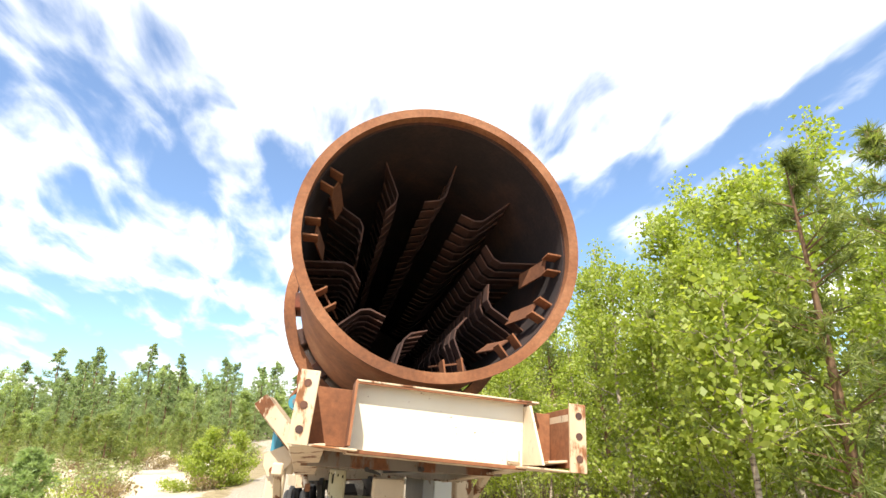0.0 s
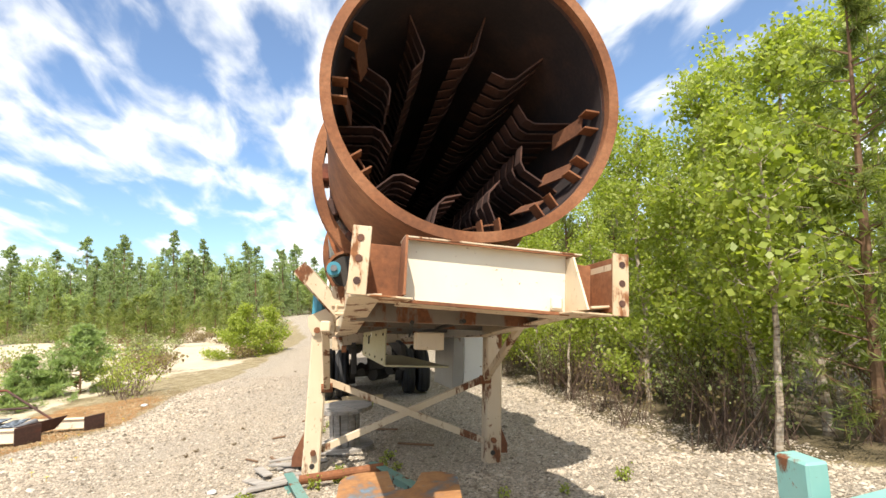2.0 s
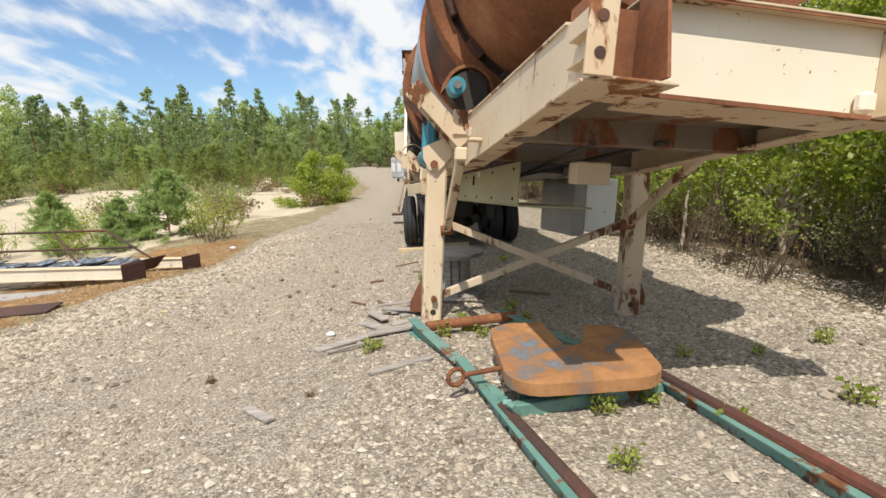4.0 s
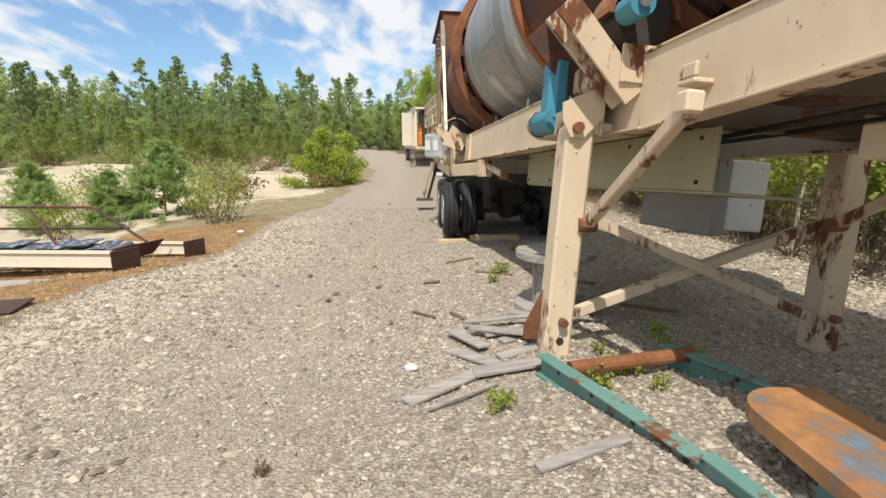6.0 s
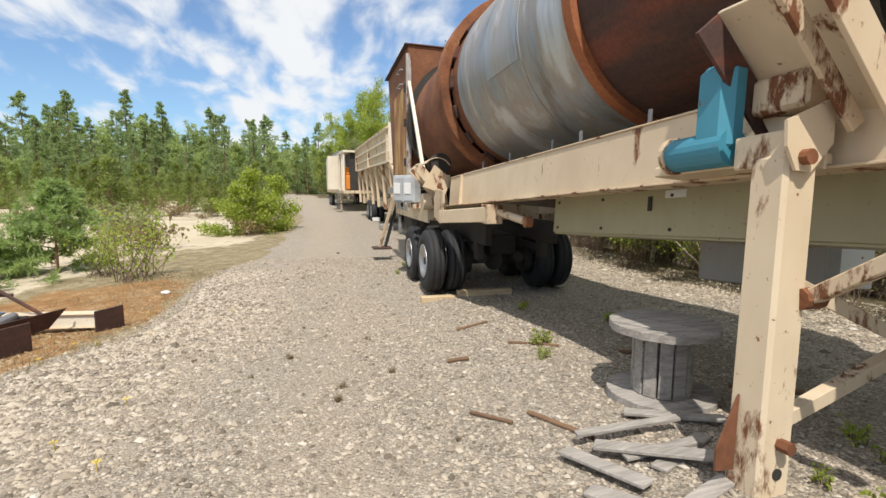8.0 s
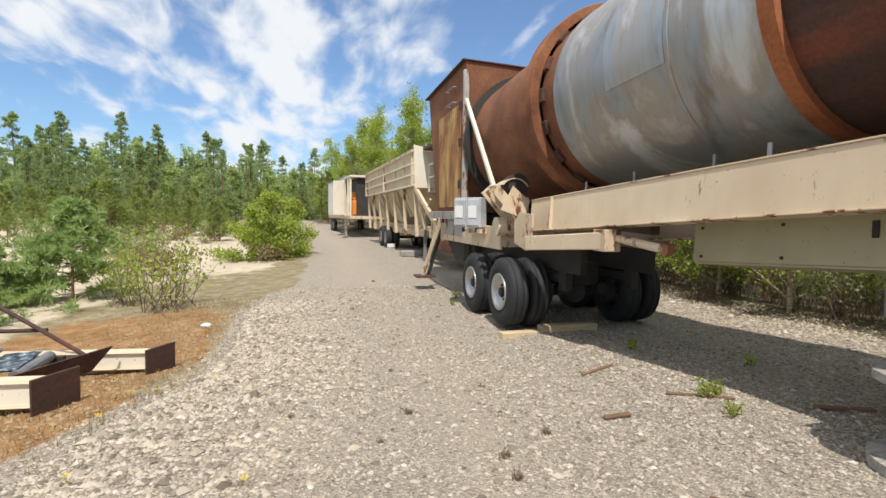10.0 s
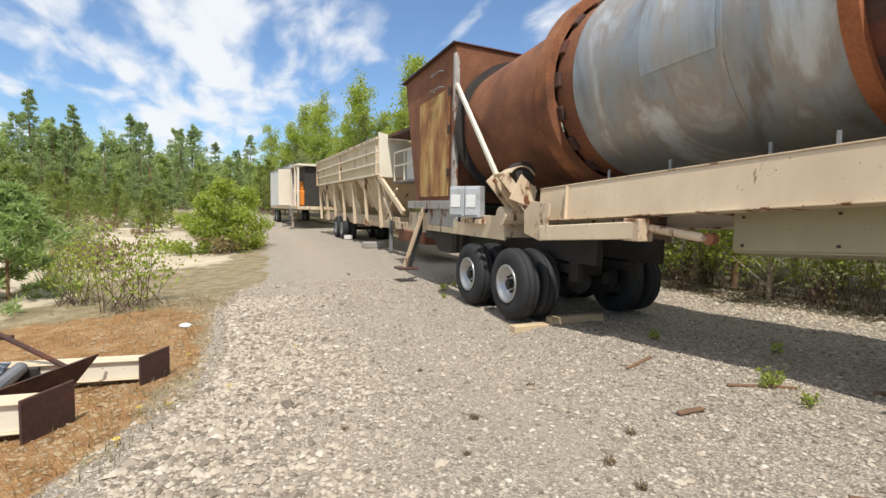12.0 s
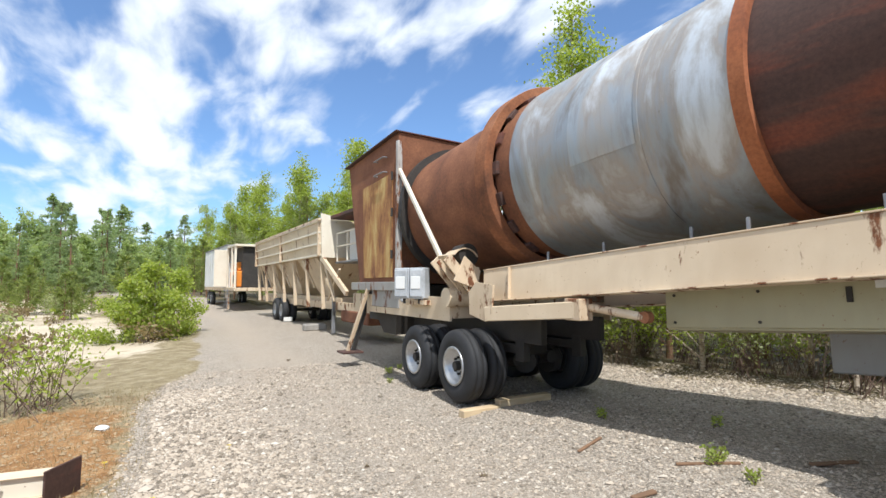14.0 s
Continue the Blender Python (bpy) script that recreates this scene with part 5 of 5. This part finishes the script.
def conifer(name, h, seed, label, mat, per=26, needle=0.14, whorls=11, wide=0.26, candles=True, low=0.08, cat="tree", rise=0.45, thin=0.22):
    r = random.Random(seed)
    ob = tagged(new(name), label, cat)
    tv, tf, lv, lf, cv_, cf = [], [], [], [], [], []
    bend = Vector((r.gauss(0, 0.03), r.gauss(0, 0.03), 1))
    stick(tv, tf, Vector((0, 0, -0.25)), bend * h * 0.5, 0.013 * h + 0.008, 0.008 * h + 0.005, 8)
    stick(tv, tf, bend * h * 0.5, bend * h, 0.008 * h + 0.005, 0.006, 7)
    for w in range(whorls):
        f = low + (0.96 - low) * w / (whorls - 1)
        ln0 = h * wide * (1.03 - f) ** 0.75
        for k in range(r.randint(4, 6)):
            a = r.uniform(0, 2 * math.pi)
            ln = ln0 * r.uniform(0.6, 1.15)
            base = bend * h * (f + r.uniform(-0.03, 0.03))
            tip = base + Vector((math.cos(a) * ln, math.sin(a) * ln, ln * r.uniform(rise - 0.25, rise + 0.2)))
            stick(tv, tf, base, tip, 0.006 + 0.002 * h, 0.003, 4)
            twigs = [(base, tip)]
            for q in range(5):
                b2 = base.lerp(tip, 0.25 + 0.15 * q)
                twigs.append((b2, b2 + (tip - base) * 0.32 + rvec(r, 0.16 * ln)))
            for b, t in twigs:
                d = (t - b).normalized()
                for _ in range(per // 6 + 2):
                    c = b.lerp(t, r.uniform(0.3, 1.05))
                    u = (d * 0.55 + rvec(r, 0.6)).normalized()
                    v = u.cross(rvec(r)).normalized()
                    s = needle * r.uniform(0.7, 1.2)
                    quad(lv, lf, c + u * s * 0.4, u * s, v * s * thin)
                if candles and r.random() < 0.35:
                    quad(cv_, cf, t + Vector((0, 0, 0.06)), Vector((0.01, 0, 0.13)), Vector((0.03, 0.02, 0)))
    mesh_ob("trunk", tv, tf, BARK_PINE, ob)
    mesh_ob("crown", lv, lf, mat, ob)
    if cf:
        tagged(mesh_ob("shoots", cv_, cf, CANDLE, ob), kind="stuff")
    return ob


def plant(src, spots, grp):
    """Sets src at the first spot and copies of it at the rest; a spot is x, y, turn, size."""
    tagged(src, group=grp)
    first = True
    for x, y, a, s in spots:
        m = pose(x, y, height(x, y), 0, 0, a)
        if first:
            src.matrix_basis = m @ Matrix.Diagonal((s, s, s, 1))
            first = False
            base = src
        else:
            o = copy_thing(base, m)
            o.scale = (s, s, s)


# wood on the right
near_b = [birch("birch_tree", 6.2, 7800, 0.086, 11, "young birch with fresh bright green leaves", 0.10),
          birch("birch_tree", 5.6, 7600, 0.08, 12, "young birch with fresh bright green leaves", 0.05, spread_k=0.24),
          birch("birch_tree", 7.0, 7800, 0.088, 13, "tall slender birch with fresh green leaves", 0.15)]
grey_b = birch("willow_tree", 4.6, 6000, 0.078, 14, "grey-green willow at the wood's edge", 0.05, GREY_LEAF, 0.28)
near_p = [conifer("pine_tree", 5.2, 21, "young pine with pale upright shoots", PINE_LEAF, 130, 0.16, 13, 0.24, thin=0.12),
          conifer("pine_tree", 4.2, 22, "young pine with pale upright shoots", PINE_LEAF, 130, 0.16, 12, 0.27, thin=0.12)]
spots = {k: [] for k in range(6)}
r = random.Random(5)
for row in range(4):
    y = -4.0 + row * 0.5
    while y < 64:
        x = right_edge(y) + 1.15 + row * 1.7 + r.uniform(-0.5, 0.6) + (0.5 if y < 3 else 0)
        kind = r.choices(range(6), (5, 4, 4, 2, 4, 3))[0] if row else r.choices(range(6), (3, 4, 1, 2, 4, 4))[0]
        size = r.uniform(0.75, 1.05) * (0.72 + 0.15 * row) * (0.88 if y < 7 else 1.2 if y < 26 else 1.75)
        spots[kind].append((x, y, r.uniform(0, 360), size))
        y += r.uniform(1.2, 2.1) * (1.0 if y < 20 else 2.3)
spots[0] += [(4.9, 5.0, 20, 0.8), (5.1, 6.9, 130, 0.9)]
spots[4] += [(5.3, 3.2, 60, 0.85), (5.0, 4.5, 210, 0.9)]
for k, src in enumerate((*near_b, grey_b, *near_p)):
    plant(src, spots[k], ("birches of the wood", "birches of the wood", "birches of the wood", "willows of the wood", "pines of the wood", "pines of the wood")[k])
# taller trees that show over the drum
plant(birch("birch_tree", 9.6, 9000, 0.10, 31, "tall birch above the other trees", 0.3), [(7.2, 17.4, 0, 1.2), (7.0, 31.5, 80, 1.0), (9.0, 42, 30, 1.15)], "tall birches")

plant(birch("birch_sapling", 3.4, 1300, 0.085, 33, "slender pale-stemmed birch sapling before the wood", 0.5, spread_k=0.26), [(3.80, 4.52, 40, 1.0), (3.63, 9.09, 150, 0.8)], "birch saplings")

# underbrush along the wood
def brush(seed, n, size, hgt, mat, name, label, cat="shrub", leaf=0.05, leaves=700):
    r = random.Random(seed)
    ob = tagged(new(name), label, cat)
    tv, tf, lv, lf = [], [], [], []
    for _ in range(n):
        a, l = r.uniform(0, 6.28), r.uniform(0.3, 1.0)
        b = Vector((r.gauss(0, size * 0.18), r.gauss(0, size * 0.18), -0.06))
        t = Vector((math.cos(a) * size * l * 0.6, math.sin(a) * size * l * 0.6, hgt * r.uniform(0.45, 1.0)))
        m = b.lerp(t, 0.5) + rvec(r, 0.05 * size)
        stick(tv, tf, b, m, 0.007, 0.005, 4); stick(tv, tf, m, t, 0.005, 0.002, 4)
        for _ in range(leaves // n):
            c = m.lerp(t, r.uniform(-0.2, 1.1)) + rvec(r, 0.07 * size)
            u = rvec(r).normalized(); v = u.cross(rvec(r)).normalized()
            s = leaf * r.uniform(0.6, 1.3)
            quad(lv, lf, c, u * s, v * s)
    mesh_ob("stem", tv, tf, TWIG, ob)
    mesh_ob("foliage", lv, lf, mat, ob)
    return ob


r = random.Random(9)
plant(brush(41, 26, 1.1, 1.5, GREY_LEAF, "undergrowth_bush", "tangled undergrowth bush with thin brown stems", leaves=520), [(right_edge(y) + r.uniform(0.5, 2.0), y, r.uniform(0, 360), r.uniform(0.6, 1.1)) for y in np.arange(-2, 42, 0.85)], "undergrowth")
plant(brush(42, 30, 1.0, 1.3, DRY, "dry_bush", "dry brown brushwood under the trees", leaves=160), [(right_edge(y) + r.uniform(0.25, 1.8), y, r.uniform(0, 360), r.uniform(0.5, 1.1)) for y in np.arange(-2, 30, 0.5)], "dry brushwood")
# plants on the heath
plant(conifer("pine_sapling", 1.75, 51, "bushy blue-green pine sapling", SAPLING_LEAF, 190, 0.15, 12, 0.60, False, 0.0, rise=0.22, thin=0.22), [(-8.1, 16.3, 0, 1.1), (-9.9, 14.6, 50, 0.62), (-9.2, 15.9, 200, 0.7), (-12.5, 18, 90, 0.8), (-8.6, 14.4, 120, 0.5)], "pine saplings")
plant(brush(52, 34, 1.3, 1.15, BIRCH_LEAF, "twiggy_shrub", "twiggy shrub with sparse light green leaves", leaf=0.055, leaves=800), [(-6.1, 14.8, 0, 1.15), (-7.0, 15.6, 70, 0.8), (-9.0, 13.4, 70, 0.8), (-10.4, 16.5, 140, 1.0), (-8.0, 18.5, 40, 0.8), (-11.5, 14.2, 10, 0.9)], "heath shrubs")
plant(birch("birch_shrub", 2.1, 5500, 0.075, 53, "dense yellow-green birch shrub beside the track", 0.04, BIRCH_LEAF, 0.42, cat="shrub"), [(-4.75, 22.8, 0, 1.2), (-5.6, 23.3, 120, 1.0), (-4.3, 24.2, 200, 1.1)], "birch shrubs")
r = random.Random(13)
heath = [(x, y) for x, y in ((r.uniform(-42, -4), r.uniform(19, 58)) for _ in range(330)) if x < left_edge(y) - 0.8]
plant(brush(54, 24, 1.2, 0.7, GREY_LEAF, "heath_bush", "low grey-green heath bush", leaf=0.075, leaves=520), [(x, y, r.uniform(0, 360), r.uniform(0.6, 1.9)) for x, y in heath[:85]], "heath bushes")
plant(brush(55, 24, 1.3, 0.5, DRY, "dry_heath_tuft", "dry brown heath tuft", leaf=0.08, leaves=420), [(x, y, r.uniform(0, 360), r.uniform(0.6, 1.6)) for x, y in heath[130:200]], "dry heath tufts")
plant(conifer("small_pine", 2.2, 56, "small pine on the sandy heath", PINE_LEAF, 18, 0.24, 7, 0.34, False), [(x, y, r.uniform(0, 360), r.uniform(0.5, 1.5)) for x, y in heath[200:] if y > 26], "small pines")
# far wood on the left, in the haze-paled leaf colours
far_c = [conifer("far_pine", 9.5, 61, "pine in the far wood", HAZY_FAR_NEEDLE, 70, 0.30, 15, 0.27, False, 0.06, rise=0.15, thin=0.3), conifer("far_spruce", 11.0, 62, "dark spruce in the far wood", HAZY_FAR_NEEDLE, 70, 0.30, 19, 0.21, False, 0.03, rise=-0.05, thin=0.3)]
far_b = [birch("far_birch", 8.0, 3600, 0.24, 63, "birch in the far wood", 0.03, HAZY_FAR_LEAF, 0.33, BARK_PINE), birch("far_birch", 9.5, 3600, 0.24, 64, "tall birch in the far wood", 0.06, HAZY_FAR_LEAF, 0.27, BARK_PINE)]
fs = {k: [] for k in range(4)}
r = random.Random(17)
for row in range(5):
    x = -95.0
    while x < 6:
        y = 60 + row * 3.4 + 0.10 * (x + 20) + r.uniform(-1.5, 1.5)
        if x > -14:
            y = 60 + (x + 14) * 1.4 + row * 3.4
        if x > right_edge(y) - 8 and row < 0:
            break
        k = r.choices(range(4), (4, 4, 5, 3))[0]
        fs[k].append((x, y, r.uniform(0, 360), r.uniform(0.5, 1.15) * (0.68 + 0.11 * row)))
        x += r.uniform(1.1, 2.2) * (1 if x > -55 else 2.0)
for k, src in enumerate((*far_c, *far_b)):
    plant(src, fs[k], ("far pines", "far spruces", "far birches", "far birches")[k])

# weeds on the gravel
r = random.Random(23)
weed_spots = [(-0.05, 3.72), (-0.46, 5.41), (-0.40, 5.55), (0.04, 5.83), (0.13, 6.03), (-1.26, 5.06), (0.95, 4.23), (0.70, 3.36), (1.54, 3.53), (1.49, 4.24), (2.08, 4.40), (0.46, 3.92), (0.41, 3.63), (0.01, 3.09), (0.11, 3.61), (-0.42, 5.79), (-0.64, 5.28), (-0.38, 5.43), (-1.24, 5.17), (-0.76, 8.04), (-0.33, 5.18), (0.18, 5.62), (-0.68, 8.40), (-0.60, 8.46), (-0.07, 10.14), (0.02, 10.25), (0.6, 9.2), (-1.15, 13.9), (-0.9, 14.6), (-0.5, 15.0)]
plant(brush(71, 9, 0.26, 0.20, BIRCH_LEAF, "weed", "small bright green weed growing in gravel", "plant", 0.045, 90), [(x, y, r.uniform(0, 360), r.uniform(0.45, 0.85)) for x, y in weed_spots], "weeds")
tuft_spots = [(-2.1, 8.4), (-2.6, 7.8), (-2.2, 9.5), (-2.9, 10.4), (-1.6, 4.2), (-2.4, 4.6), (-3.0, 9.0), (-2.55, 8.1), (-3.3, 8.5), (-3.9, 9.2), (2.3, 4.3), (-2.6, 15.5), (-2.2, 17), (-1.9, 6.9), (-0.7, 3.4)]
plant(brush(72, 26, 0.16, 0.10, DRY, "grass_tuft", "small dry grass tuft in gravel", "grass", 0.022, 110), [(x, y, r.uniform(0, 360), r.uniform(0.25, 0.5)) for x, y in tuft_spots], "grass tufts")
fv, ff = [], []
for k in range(30):
    x, y = r.uniform(-6.8, -3.6), r.uniform(6.5, 13)
    if x > left_edge(y) + 0.5 and r.random() < 0.8:
        continue
    z = height(x, y)
    for q in range(6):
        a = q * 1.05
        quad(fv, ff, Vector((x + 0.018 * math.cos(a), y + 0.018 * math.sin(a), z + 0.06)), Vector((math.cos(a) * 0.024, math.sin(a) * 0.024, 0.006)), Vector((-math.sin(a) * 0.018, math.cos(a) * 0.018, 0)))
    stick(fv, ff, (x, y, z - 0.01), (x, y, z + 0.06), 0.003, 0.003, 3)
me = bpy.data.meshes.new("flowers")
me.from_pydata([tuple(v) for v in fv], [], ff)
me.materials.append(FLOWER)
tagged(new("flowers", me), "small yellow flowers scattered over moss and gravel", "flowers", kind="stuff")


# moss litter and loose gravel
def scatter(name, n, seed, where, size, mat, label, cat, flat=0.65):
    r = np.random.RandomState(seed)
    base = [(1, 0, 0), (0.25, 0.95, 0.1), (-0.8, 0.55, -0.1), (-0.75, -0.6, 0.1), (0.35, -0.9, 0), (0.1, 0.1, 0.8), (0, 0, -0.6)]
    tri = [(0, 1, 5), (1, 2, 5), (2, 3, 5), (3, 4, 5), (4, 0, 5), (1, 0, 6), (2, 1, 6), (3, 2, 6), (4, 3, 6), (0, 4, 6)]
    vs, fs_ = [], []
    got = 0
    while got < n:
        x, y = where(r)
        if x is None:
            continue
        s = size * r.lognormal(0, 0.42)
        a = r.uniform(0, 6.28)
        ca, sa = math.cos(a), math.sin(a)
        k = 1 + r.uniform(-0.3, 0.3, 3)
        z = height(x, y) + s * 0.12
        o = len(vs)
        for bx, by, bz in base:
            j = 1 + r.uniform(-0.25, 0.25)
            px, py, pz = bx * s * k[0] * j, by * s * k[1] * 0.8 * j, bz * s * flat * k[2] * j
            vs.append((x + px * ca - py * sa, y + px * sa + py * ca, z + pz))
        fs_ += [(o + a_, o + b_, o + c_) for a_, b_, c_ in tri]
        got += 1
    me = bpy.data.meshes.new(name)
    me.from_pydata(vs, [], fs_)
    me.materials.append(mat)
    return tagged(new(name, me), label, cat, kind="stuff")


def on_road(r):
    y = 1.8 + 14.5 * r.rand() ** 1.35
    x = r.uniform(left_edge(y) - 0.1, 4.2)
    if noise.noise(Vector((x * 0.8, y * 0.5, 11))) < -0.12 and r.rand() < 0.6:
        return None, None
    return x, y


def on_bank(r):
    y = r.uniform(3.5, 15)
    x = left_edge(y) + 0.15 + abs(r.normal(0, 0.75))
    return x, y


def right_bank(r):
    y = r.uniform(2, 16)
    return right_edge(y) - abs(r.normal(0, 0.7)) + 0.25, y


def on_moss(r):
    y = r.uniform(6, 15)
    return left_edge(y) - abs(r.normal(0, 1.2)), y


scatter("gravel", 125000, 1, on_road, 0.0112, GRAVEL, "loose pale grey and pink gravel", "gravel")
scatter("coarse_gravel", 24000, 2, on_bank, 0.0165, GRAVEL, "coarse grey gravel along the track's edge", "gravel")
scatter("edge_gravel", 9000, 3, right_bank, 0.018, GRAVEL, "coarse gravel ridge before the wood", "gravel")
scatter("moss_litter", 5000, 4, on_moss, 0.014, plain_mat("pale_litter", (0.42, 0.30, 0.17), 0.9), "dry bark and stone bits on moss", "litter")

r = random.Random(31)
bv, bf = [], []
for k in range(4200):
    y = r.uniform(5.5, 15.5)
    x = left_edge(y) - abs(r.gauss(0, 1.3)) + 0.15
    z = height(x, y)
    a = r.uniform(0, 6.28)
    u = Vector((math.cos(a) * 0.03, math.sin(a) * 0.03, r.uniform(0.03, 0.09)))
    n = len(bv)
    w = Vector((-math.sin(a), math.cos(a), 0)) * 0.004
    p = Vector((x, y, z - 0.01))
    bv += [p - w, p + w, p + u]
    bf.append((n, n + 1, n + 2))
me = bpy.data.meshes.new("moss_grass")
me.from_pydata([tuple(v) for v in bv], [], bf)
me.materials.append(DRY)
tagged(new("moss_grass", me), "thin dry grass blades in brown moss", "grass", kind="stuff")
